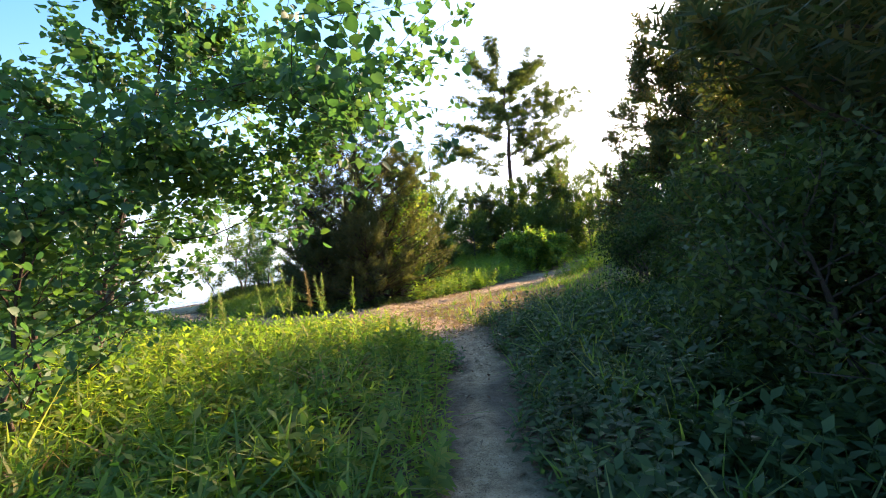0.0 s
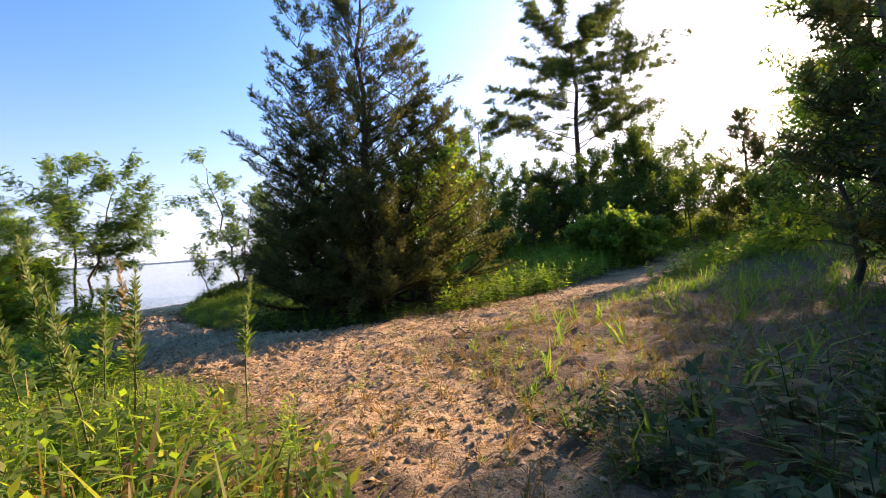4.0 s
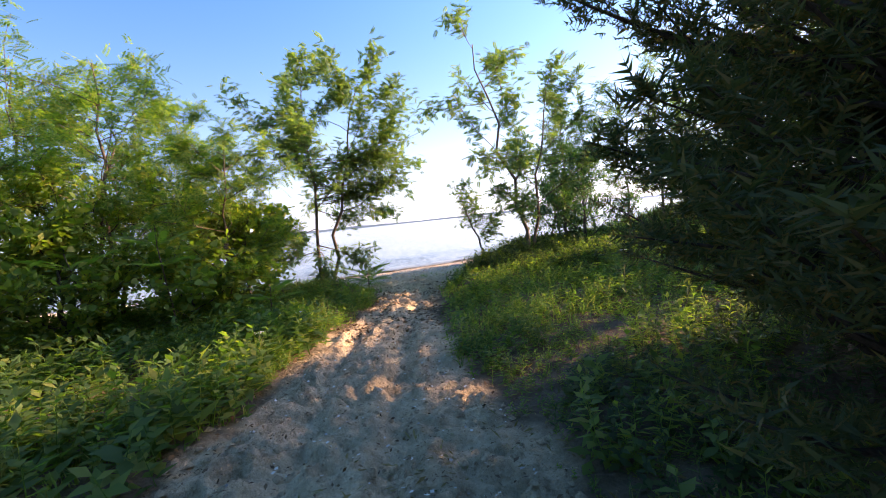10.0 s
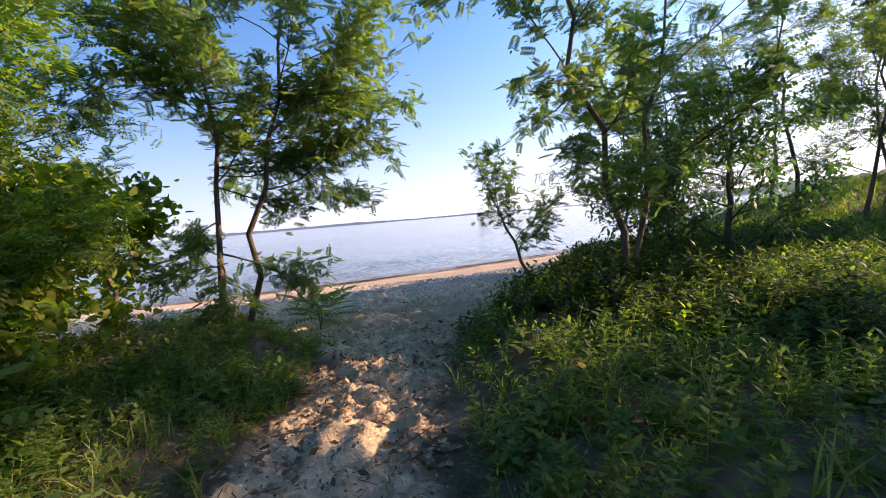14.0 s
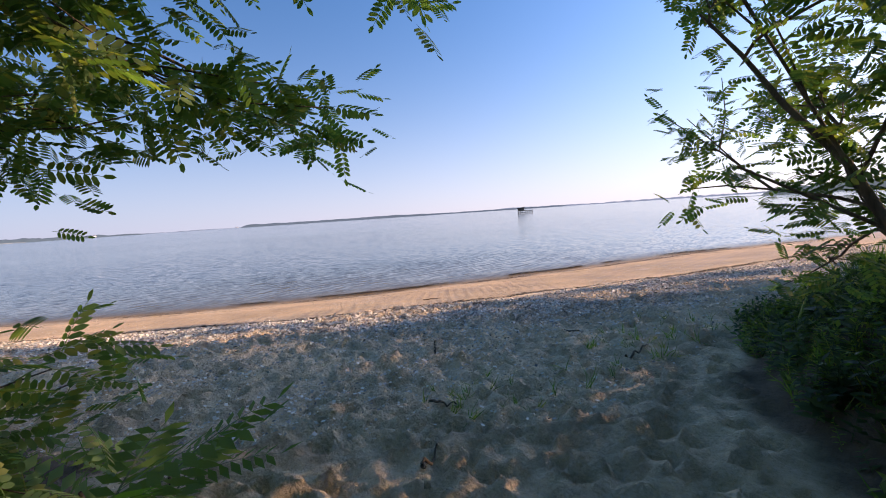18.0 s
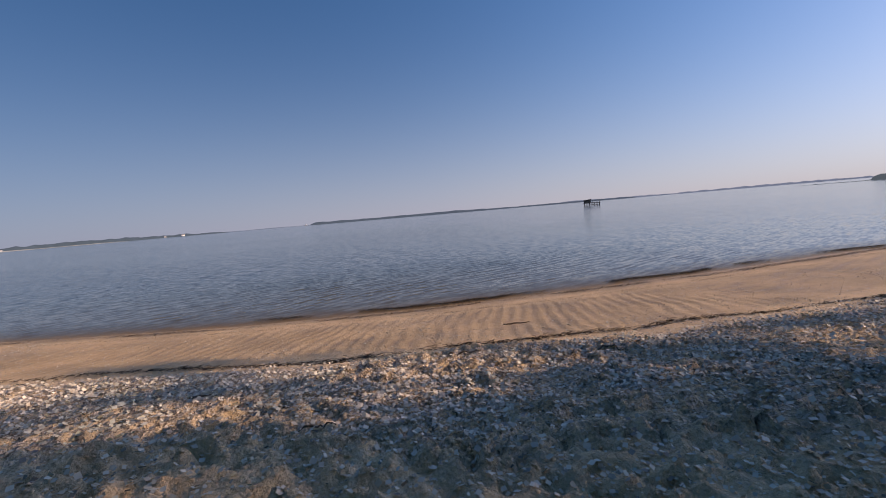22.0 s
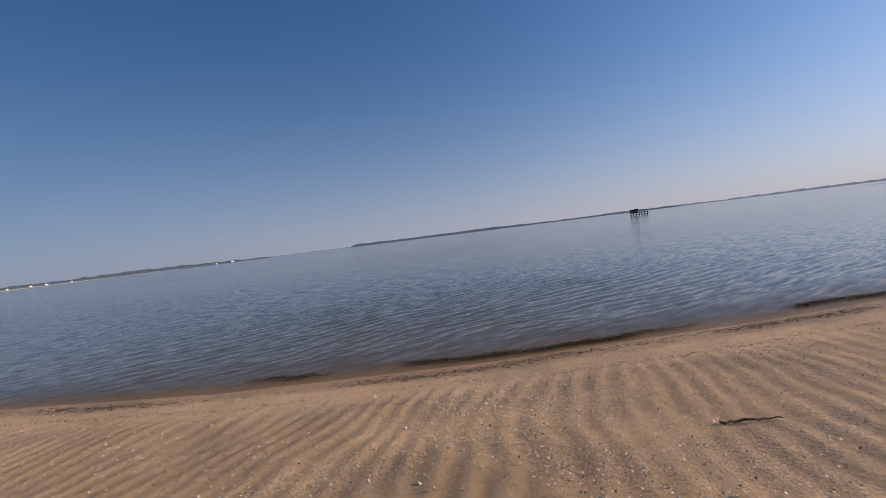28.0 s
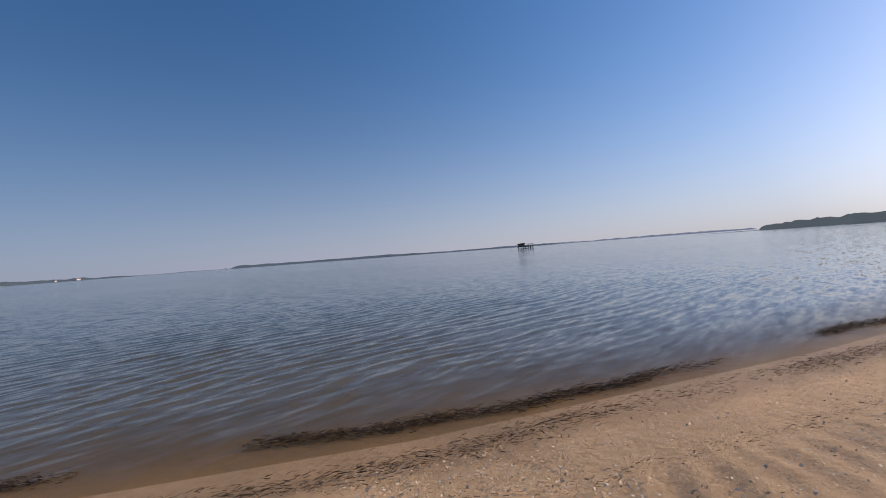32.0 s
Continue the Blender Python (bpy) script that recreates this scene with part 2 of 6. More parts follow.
def ground_material():
    """Beach sand, path dirt and woodland soil; the shares come from the sheet's own zone layer."""
    m, n, l, b = material("ground", 0.92, 0.2)
    geo = n.new("ShaderNodeNewGeometry")
    pos = geo.outputs["Position"]
    zone = n.new("ShaderNodeVertexColor")
    zone.layer_name = "zone"
    sep = n.new("ShaderNodeSeparateColor")
    l.new(zone.outputs[0], sep.inputs[0])
    fine = noise_tex(n, l, 160.0, 6.0, pos, 0.7)
    mid = noise_tex(n, l, 9.0, 5.0, pos, 0.6)
    big = noise_tex(n, l, 0.7, 3.0, pos, 0.5)
    sand = ramp(n, [(0.25, (0.46, 0.335, 0.19)), (0.5, (0.72, 0.55, 0.335)), (0.75, (0.82, 0.675, 0.46))])
    l.new(mix_colour(n, l, 0.45, fine.outputs[0], mid.outputs[0]), sand.inputs[0])
    grit = n.new("ShaderNodeTexVoronoi")
    grit.inputs["Scale"].default_value = 85.0
    l.new(pos, grit.inputs["Vector"])
    gsel = ramp(n, [(0.0, (1, 1, 1)), (0.10, (1, 1, 1)), (0.2, (0, 0, 0))])
    l.new(grit.outputs["Distance"], gsel.inputs[0])
    gpatch = ramp(n, [(0.42, (0, 0, 0)), (0.62, (1, 1, 1))])
    l.new(mid.outputs[0], gpatch.inputs[0])
    gcol = ramp(n, [(0.0, (0.12, 0.10, 0.085)), (0.5, (0.40, 0.36, 0.31)), (1.0, (0.62, 0.58, 0.52))])
    l.new(grit.outputs["Color"], gcol.inputs[0])
    gfac = mix_colour(n, l, 1.0, gsel.outputs[0], gpatch.outputs[0], "MULTIPLY")
    sandc = mix_colour(n, l, gfac, sand.outputs[0], gcol.outputs[0])
    dirt = ramp(n, [(0.36, (0.15, 0.095, 0.05)), (0.5, (0.40, 0.28, 0.155)), (0.68, (0.60, 0.455, 0.285))])
    l.new(mix_colour(n, l, 0.5, fine.outputs[0], mid.outputs[0]), dirt.inputs[0])
    dirtc = mix_colour(n, l, gfac, dirt.outputs[0], gcol.outputs[0])
    bit = n.new("ShaderNodeTexVoronoi")
    bit.inputs["Scale"].default_value = 58.0
    l.new(pos, bit.inputs["Vector"])
    bsep = n.new("ShaderNodeSeparateColor")
    l.new(bit.outputs["Color"], bsep.inputs[0])
    bcol = ramp(n, [(0.0, (0.055, 0.036, 0.022)), (0.45, (0.13, 0.08, 0.045)), (0.7, (0.30, 0.20, 0.11)), (1.0, (0.58, 0.44, 0.28))])
    l.new(bsep.outputs[0], bcol.inputs[0])
    bnear = ramp(n, [(0.28, (1, 1, 1)), (0.40, (0, 0, 0))])
    l.new(bit.outputs["Distance"], bnear.inputs[0])
    bpick = ramp(n, [(0.40, (0, 0, 0)), (0.44, (1, 1, 1))])
    l.new(bsep.outputs[1], bpick.inputs[0])
    bpatch = ramp(n, [(0.36, (0.25, 0.25, 0.25)), (0.6, (1, 1, 1))])
    l.new(noise_tex(n, l, 2.3, 4.0, pos, 0.65).outputs[0], bpatch.inputs[0])
    bfac = mix_colour(n, l, 1.0, mix_colour(n, l, 1.0, bnear.outputs[0], bpick.outputs[0], "MULTIPLY"), bpatch.outputs[0], "MULTIPLY")
    dirtc = mix_colour(n, l, bfac, dirtc, bcol.outputs[0])
    soil = ramp(n, [(0.3, (0.085, 0.064, 0.042)), (0.6, (0.17, 0.125, 0.075)), (0.85, (0.26, 0.195, 0.12))])
    l.new(mix_colour(n, l, 0.5, fine.outputs[0], mid.outputs[0]), soil.inputs[0])
    c = mix_colour(n, l, sep.outputs[0], soil.outputs[0], dirtc)
    c = mix_colour(n, l, sep.outputs[1], c, sandc)
    chip = n.new("ShaderNodeTexVoronoi")
    chip.inputs["Scale"].default_value = 42.0
    l.new(pos, chip.inputs["Vector"])
    ccol = ramp(n, [(0.0, (0.07, 0.055, 0.04)), (0.35, (0.30, 0.25, 0.19)), (0.7, (0.62, 0.55, 0.45)), (1.0, (0.76, 0.70, 0.61))])
    l.new(chip.outputs["Color"], ccol.inputs[0])
    cpatch = noise_tex(n, l, 14.0, 4.0, pos, 0.7)
    csel = n.new("ShaderNodeMath")
    csel.operation = "MULTIPLY"
    cr = ramp(n, [(0.40, (0, 0, 0)), (0.52, (1, 1, 1))])
    l.new(cpatch.outputs[0], cr.inputs[0])
    l.new(cr.outputs[0], csel.inputs[0])
    l.new(zone.outputs["Alpha"], csel.inputs[1])
    c = mix_colour(n, l, csel.outputs[0], c, ccol.outputs[0])
    wet = mix_colour(n, l, 1.0, c, (0.50, 0.45, 0.37), "MULTIPLY")
    c = mix_colour(n, l, sep.outputs[2], c, wet)
    tone = ramp(n, [(0.3, (0.82, 0.82, 0.82)), (0.7, (1.14, 1.12, 1.1))])
    l.new(big.outputs[0], tone.inputs[0])
    l.new(mix_colour(n, l, 1.0, c, tone.outputs[0], "MULTIPLY"), b.inputs["Base Color"])
    rr = n.new("ShaderNodeMapRange")
    rr.inputs["To Min"].default_value, rr.inputs["To Max"].default_value = 0.93, 0.35
    l.new(sep.outputs[2], rr.inputs["Value"])
    l.new(rr.outputs[0], b.inputs["Roughness"])
    bump = n.new("ShaderNodeBump")
    bump.inputs["Strength"].default_value, bump.inputs["Distance"].default_value = 0.7, 0.012
    l.new(fine.outputs[0], bump.inputs["Height"])
    trodden = n.new("ShaderNodeMapRange")
    trodden.inputs["From Max"].default_value = 0.4
    trodden.inputs["To Min"].default_value, trodden.inputs["To Max"].default_value = 0.5, 0.15
    l.new(sep.outputs[2], trodden.inputs["Value"])
    bump2 = n.new("ShaderNodeBump")
    bump2.inputs["Distance"].default_value = 0.07
    l.new(trodden.outputs[0], bump2.inputs["Strength"])
    l.new(mid.outputs[0], bump2.inputs["Height"])
    l.new(bump.outputs[0], bump2.inputs["Normal"])
    lump = noise_tex(n, l, 26.0, 3.0, pos, 0.6)
    bump3 = n.new("ShaderNodeBump")
    bump3.inputs["Distance"].default_value = 0.05
    l.new(trodden.outputs[0], bump3.inputs["Strength"])
    l.new(lump.outputs[0], bump3.inputs["Height"])
    l.new(bump2.outputs[0], bump3.inputs["Normal"])
    chipbump = n.new("ShaderNodeBump")
    chipbump.inputs["Distance"].default_value = 0.02
    l.new(csel.outputs[0], chipbump.inputs["Strength"])
    l.new(chip.outputs["Distance"], chipbump.inputs["Height"])
    l.new(bump3.outputs[0], chipbump.inputs["Normal"])
    l.new(chipbump.outputs[0], b.inputs["Normal"])
    return m


def water_material():
    """Turbid estuary water: brown and clear at the edge, grey-green further out, with wind ripples."""
    m, n, l, b = material("water", 0.09, 0.5)
    b.inputs["IOR"].default_value = 1.33
    geo = n.new("ShaderNodeNewGeometry")
    pos = geo.outputs["Position"]
    depth = n.new("ShaderNodeVertexColor")
    depth.layer_name = "depth"
    sep = n.new("ShaderNodeSeparateColor")
    l.new(depth.outputs[0], sep.inputs[0])
    col = ramp(n, [(0.0, (0.15, 0.125, 0.075)), (0.2, (0.105, 0.097, 0.058)), (0.6, (0.062, 0.070, 0.048)), (1.0, (0.042, 0.055, 0.055))])
    l.new(sep.outputs[0], col.inputs[0])
    l.new(col.outputs[0], b.inputs["Base Color"])
    clear = n.new("ShaderNodeBsdfTransparent")
    clear.inputs["Color"].default_value = (0.90, 0.85, 0.74, 1)
    mixer = n.new("ShaderNodeMixShader")
    cf = ramp(n, [(0.0, (0.8, 0.8, 0.8)), (0.06, (0.35, 0.35, 0.35)), (0.16, (0, 0, 0))])
    l.new(sep.outputs[0], cf.inputs[0])
    l.new(cf.outputs[0], mixer.inputs[0])
    l.new(b.outputs[0], mixer.inputs[1])
    l.new(clear.outputs[0], mixer.inputs[2])
    l.new(mixer.outputs[0], n["Material Output"].inputs["Surface"])
    mp = n.new("ShaderNodeMapping")
    mp.inputs["Scale"].default_value = (2.2, 0.4, 1)
    l.new(pos, mp.inputs["Vector"])
    a = noise_tex(n, l, 2.6, 3.0, mp.outputs[0], 0.5)
    mp2 = n.new("ShaderNodeMapping")
    mp2.inputs["Scale"].default_value = (2.4, 0.6, 1)
    l.new(pos, mp2.inputs["Vector"])
    c = noise_tex(n, l, 4.2, 2.0, mp2.outputs[0], 0.5)
    big = noise_tex(n, l, 0.03, 3.0, pos, 0.5)
    amp = ramp(n, [(0.35, (0.55, 0.55, 0.55)), (0.65, (1, 1, 1))])
    l.new(big.outputs[0], amp.inputs[0])
    tilt = n.new("ShaderNodeVectorMath")
    tilt.operation = "SUBTRACT"
    l.new(mix_colour(n, l, 0.5, a.outputs["Color"], c.outputs["Color"]), tilt.inputs[0])
    tilt.inputs[1].default_value = (0.5, 0.5, 0.5)
    level = n.new("ShaderNodeVectorMath")
    level.operation = "MULTIPLY"
    l.new(tilt.outputs[0], level.inputs[0])
    level.inputs[1].default_value = (0.9, 0.45, 0.0)
    calm = n.new("ShaderNodeVectorMath")
    calm.operation = "MULTIPLY"
    l.new(level.outputs[0], calm.inputs[0])
    l.new(amp.outputs[0], calm.inputs[1])
    lean = n.new("ShaderNodeVectorMath")
    lean.operation = "ADD"
    l.new(geo.outputs["Normal"], lean.inputs[0])
    l.new(calm.outputs[0], lean.inputs[1])
    whole = n.new("ShaderNodeVectorMath")
    whole.operation = "NORMALIZE"
    l.new(lean.outputs[0], whole.inputs[0])
    l.new(whole.outputs[0], b.inputs["Normal"])
    return m


GROUND, WATER = ground_material(), water_material()


def haze_glow_material(name, colour):
    """A far, hazy land backdrop: a glow paints in the light of the air in front of it."""
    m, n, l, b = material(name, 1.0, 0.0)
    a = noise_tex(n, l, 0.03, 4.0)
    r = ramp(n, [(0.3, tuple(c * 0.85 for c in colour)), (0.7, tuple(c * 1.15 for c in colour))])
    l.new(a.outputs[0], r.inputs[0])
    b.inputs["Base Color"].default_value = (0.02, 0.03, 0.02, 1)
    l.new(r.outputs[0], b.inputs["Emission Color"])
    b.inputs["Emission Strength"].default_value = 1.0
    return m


# each shore's haze is mixed into its colour and given off as a glow
FAR_LAND_GLOW = haze_glow_material("far_land_glow", (0.060, 0.085, 0.125))
NEAR_LAND_GLOW = haze_glow_material("headland", (0.07, 0.095, 0.11))
HAZE_LAND_GLOW = haze_glow_material("hazy_land_glow", (0.13, 0.17, 0.24))
PALE_SAND_GLOW = haze_glow_material("far_sand_glow", (0.34, 0.33, 0.32))

# ---- mesh helpers ----
RNG = np.random.default_rng(7)


def mesh_np(name, verts, faces, mat, smooth=False):
    """A mesh from a vertex array and an array of equal-sided faces."""
    verts, faces = np.asarray(verts, np.float32), np.asarray(faces, np.int32)
    me = bpy.data.meshes.new(name)
    k = faces.shape[1]
    me.vertices.add(len(verts))
    me.vertices.foreach_set("co", verts.ravel())
    me.loops.add(faces.size)
    me.loops.foreach_set("vertex_index", faces.ravel())
    me.polygons.add(len(faces))
    me.polygons.foreach_set("loop_start", np.arange(0, faces.size, k, dtype=np.int32))
    me.polygons.foreach_set("loop_total", np.full(len(faces), k, np.int32))
    me.update(calc_edges=True)
    if smooth:
        me.polygons.foreach_set("use_smooth", np.ones(len(faces), bool))
    me.materials.append(mat)
    return me


def join(pieces):
    """Joins (verts, faces) pairs."""
    vs, fs, n = [], [], 0
    for v, f in pieces:
        vs.append(v)
        fs.append(f + n)
        n += len(v)
    return np.concatenate(vs), np.concatenate(fs)


def unit(v):
    return v / np.maximum(np.linalg.norm(v, axis=-1, keepdims=True), 1e-9)


def spread(tv, tf, pos, ahead, up, size):
    """Places copies of a template (x ahead, y across, z up) at pos along ahead."""
    pos, ahead, up = np.asarray(pos, float), unit(np.asarray(ahead, float)), np.asarray(up, float)
    side = unit(np.cross(up, ahead))
    top = np.cross(ahead, side)
    size = np.broadcast_to(np.asarray(size, float).reshape(-1, 1, 1), (len(pos), 1, 1))
    v = (tv[None, :, 0:1] * ahead[:, None] + tv[None, :, 1:2] * side[:, None] + tv[None, :, 2:3] * top[:, None]) * size + pos[:, None]
    f = tf[None] + (np.arange(len(pos)) * len(tv))[:, None, None]
    return v.reshape(-1, 3), f.reshape(-1, tf.shape[1])


def tube(points, radii, sides=6):
    """A tapered tube along points, as quads."""
    p, r = np.asarray(points, float), np.asarray(radii, float)
    t = unit(np.gradient(p, axis=0))
    ref = np.where(np.abs(t[:, 2:3]) > 0.9, [[1.0, 0, 0]], [[0, 0, 1.0]])
    a = unit(np.cross(t, ref))
    b = np.cross(t, a)
    ang = np.linspace(0, 2 * np.pi, sides, endpoint=False)
    v = p[:, None] + r[:, None, None] * (np.cos(ang)[None, :, None] * a[:, None] + np.sin(ang)[None, :, None] * b[:, None])
    i = np.arange(len(p) - 1)[:, None] * sides
    j = np.arange(sides)[None]
    k = (j + 1) % sides
    f = np.stack([i + j, i + k, i + sides + k, i + sides + j], -1).reshape(-1, 4)
    return v.reshape(-1, 3), f


def wander(start, heading, length, steps, bend, rng, lift=0.0):
    """A crooked line from start."""
    p, d = [np.array(start, float)], unit(np.array(heading, float))
    for _ in range(steps):
        d = unit(d + rng.normal(0, bend, 3) + np.array([0, 0, lift]))
        p.append(p[-1] + d * length / steps)
    return np.array(p)


def thing(name, place, label, category, group="", kind=""):
    e = new(name)
    e.empty_display_size = 0.2
    e.matrix_world = Matrix.Translation(place)
    return tagged(e, label, category, group, kind)


def part(name, me, parent, label=""):
    """Links a mesh (in world places) as a part of a thing."""
    ob = new(name, me)
    ob.parent = parent
    if parent.parent is None:
        ob.matrix_parent_inverse = Matrix.Translation(-parent.location)
    if label:
        tagged(ob, label)
    return ob


def flat(name, me, label, category, kind="", group=""):
    return tagged(new(name, me), label, category, group, kind)


# ---- plan ----
WALK_LINE = [(0, -1, 0.5), (0.3, 3.5, 0.5), (-0.1, 6.5, 0.5), (-1.1, 9, 0.5), (-2.6, 11, 0.5), (-5.2, 13.4, 0.5), (-8.4, 16.7, 0.6), (-10.2, 18.8, 0.75), (-12, 20.4, 0.7), (-13.4, 21.6, 0.65), (-16, 23.5, 0.65)]
SHORE_Y = np.array([-3000, -400, 0, 10, 20.4, 25.2, 29, 33.5, 38, 43, 52, 80, 150, 300, 3000.0])
SHORE_X = np.array([-4200, -700, -55, -43, -31.9, -27.9, -25.5, -23.3, -21.4, -19.6, -14.6, -1, 30, 60, 700.0])
FALL_S = np.array([-3000, -60, -12, -3, 0, 1, 3.4, 5, 6.8, 10, 14, 18, 21, 25, 29, 37, 60, 400, 4000.0])
FALL_Z = np.array([-8, -2.2, -0.7, -0.2, 0, 0.09, 0.27, 0.46, 0.68, 0.92, 1.08, 1.14, 1.22, 1.33, 1.58, 1.93, 2.4, 3, 8.0])
PATH_LINE = [(0.05, -6, 0.2), (0.2, 3, 0.10), (0.34, 5.5, 0.16), (0.15, 7.2, 0.34), (-0.8, 9.5, 0.85), (-2.2, 11.3, 1.3), (-4.3, 12.6, 1.5),
             (-6.3, 13.8, 1.35), (-7.8, 15.1, 1.1), (-9.1, 16.4, 0.85), (-10.5, 17.9, 0.66), (-12, 19.7, 0.6), (-13.3, 21.2, 0.8), (-14.7, 22.8, 2.2), (-17, 25, 4)]
BEACH_RUTS = [[(-20.1, 23.75, 0.03), (-18.55, 23.95, 0.03), (-17.3, 23.9, 0.03), (-15.8, 23.3, 0.03)], [(-19.9, 24.4, 0.03), (-18.3, 24.5, 0.03), (-17.2, 24.45, 0.03), (-15.6, 23.9, 0.03)]]
TRACK_LINE = [(-3, 12.6, 1.4), (-0.3, 14.2, 1.25), (2.4, 17.3, 1.05), (5.2, 21.3, 0.95), (9, 25.5, 0.9), (16, 32, 0.9)]


def line_clear(x, y, line):
    """Signed distance to the edge of a band along a line; below 0 inside."""
    best = np.full(np.shape(x), 1e9)
    for (ax, ay, aw), (bx, by, bw) in zip(line, line[1:]):
        dx, dy = bx - ax, by - ay
        t = np.clip(((x - ax) * dx + (y - ay) * dy) / (dx * dx + dy * dy), 0, 1)
        best = np.minimum(best, np.hypot(x - ax - t * dx, y - ay - t * dy) - (aw + (bw - aw) * t))
    return best


def step(v, a, b):
    t = np.clip((np.asarray(v, float) - a) / (b - a), 0, 1)
    return t * t * (3 - 2 * t)


def inland(x, y):
    return (np.asarray(x, float) - np.interp(y, SHORE_Y, SHORE_X)) * 0.81


def beach_edge(y):
    return np.interp(y, [-50, 10, 18, 21, 22.6, 24, 29, 35, 52, 100], [-95, -29.5, -20.2, -16.9, -15.3, -14.3, -13.9, -13.0, -6, 16])


def path_clear(x, y):
    return np.minimum(line_clear(x, y, PATH_LINE), line_clear(x, y, TRACK_LINE))


MOUNDS = [(-10.6, 23.4, 2.6, 0.42), (-12.2, 22.4, 1.3, 0.22), (-15.3, 19.4, 1.7, 0.34), (-15.6, 15.5, 2.5, 0.25), (-6.0, 20.0, 3.0, 0.18), (2.8, 5.5, 2.5, 0.25), (-3.0, 6.5, 2.5, 0.12)]


def height(x, y):
    """The lie of the land, without the small bumps."""
    x, y = np.asarray(x, float), np.asarray(y, float)
    z = np.interp(inland(x, y), FALL_S, FALL_Z)
    edge = beach_edge(y)
    off = step(path_clear(x, y), 0.0, 1.1)
    hill = 0.088 * np.clip(y - 18 + 0.3 * x, 0, 40) * step(x, edge, edge + 1.6) * (0.35 + 0.65 * off)
    mound = sum(a * np.exp(-((x - mx) ** 2 + (y - my) ** 2) / (2 * r * r)) for mx, my, r, a in MOUNDS)
    return z + hill + mound * off * step(x, edge - 0.3, edge + 0.9)


def off_walk(p, reach=1.85):
    """Which places keep clear of the walker, to a height over the ground."""
    return (line_clear(p[:, 0], p[:, 1], WALK_LINE) > 0) | (p[:, 2] > height(p[:, 0], p[:, 1]) + reach)

# ---- ground ----


def graded(lo, hi, fine, reach):
    inner = np.arange(lo, hi + fine / 2, fine)
    out, d, p = [], fine, 0.0
    while p < reach:
        d *= 1.22
        p += d
        out.append(p)
    out = np.array(out)
    return np.concatenate([lo - out[::-1], inner, hi + out])


def value_noise(x, y, size, seed):
    """Smooth noise in -1..1 on plain arrays."""
    r = np.random.default_rng(seed)
    table = r.uniform(-1, 1, (256, 256))
    u, v = np.asarray(x) / size, np.asarray(y) / size
    i, j = np.floor(u).astype(int), np.floor(v).astype(int)
    fu, fv = u - i, v - j
    fu, fv = fu * fu * (3 - 2 * fu), fv * fv * (3 - 2 * fv)
    i, j, i1, j1 = i % 256, j % 256, (i + 1) % 256, (j + 1) % 256
    return (table[i, j] * (1 - fu) + table[i1, j] * fu) * (1 - fv) + (table[i, j1] * (1 - fu) + table[i1, j1] * fu) * fv


RELIEF = []


def surface(x, y):
    """The ground's height with its small bumps."""
    gx, gy, Z = RELIEF[0]
    x, y = np.asarray(x, float), np.asarray(y, float)
    i, j = np.clip(np.searchsorted(gx, x) - 1, 0, len(gx) - 2), np.clip(np.searchsorted(gy, y) - 1, 0, len(gy) - 2)
    u, v = (x - gx[i]) / (gx[i + 1] - gx[i]), (y - gy[j]) / (gy[j + 1] - gy[j])
    return (Z[i, j] * (1 - u) + Z[i + 1, j] * u) * (1 - v) + (Z[i, j + 1] * (1 - u) + Z[i + 1, j + 1] * u) * v


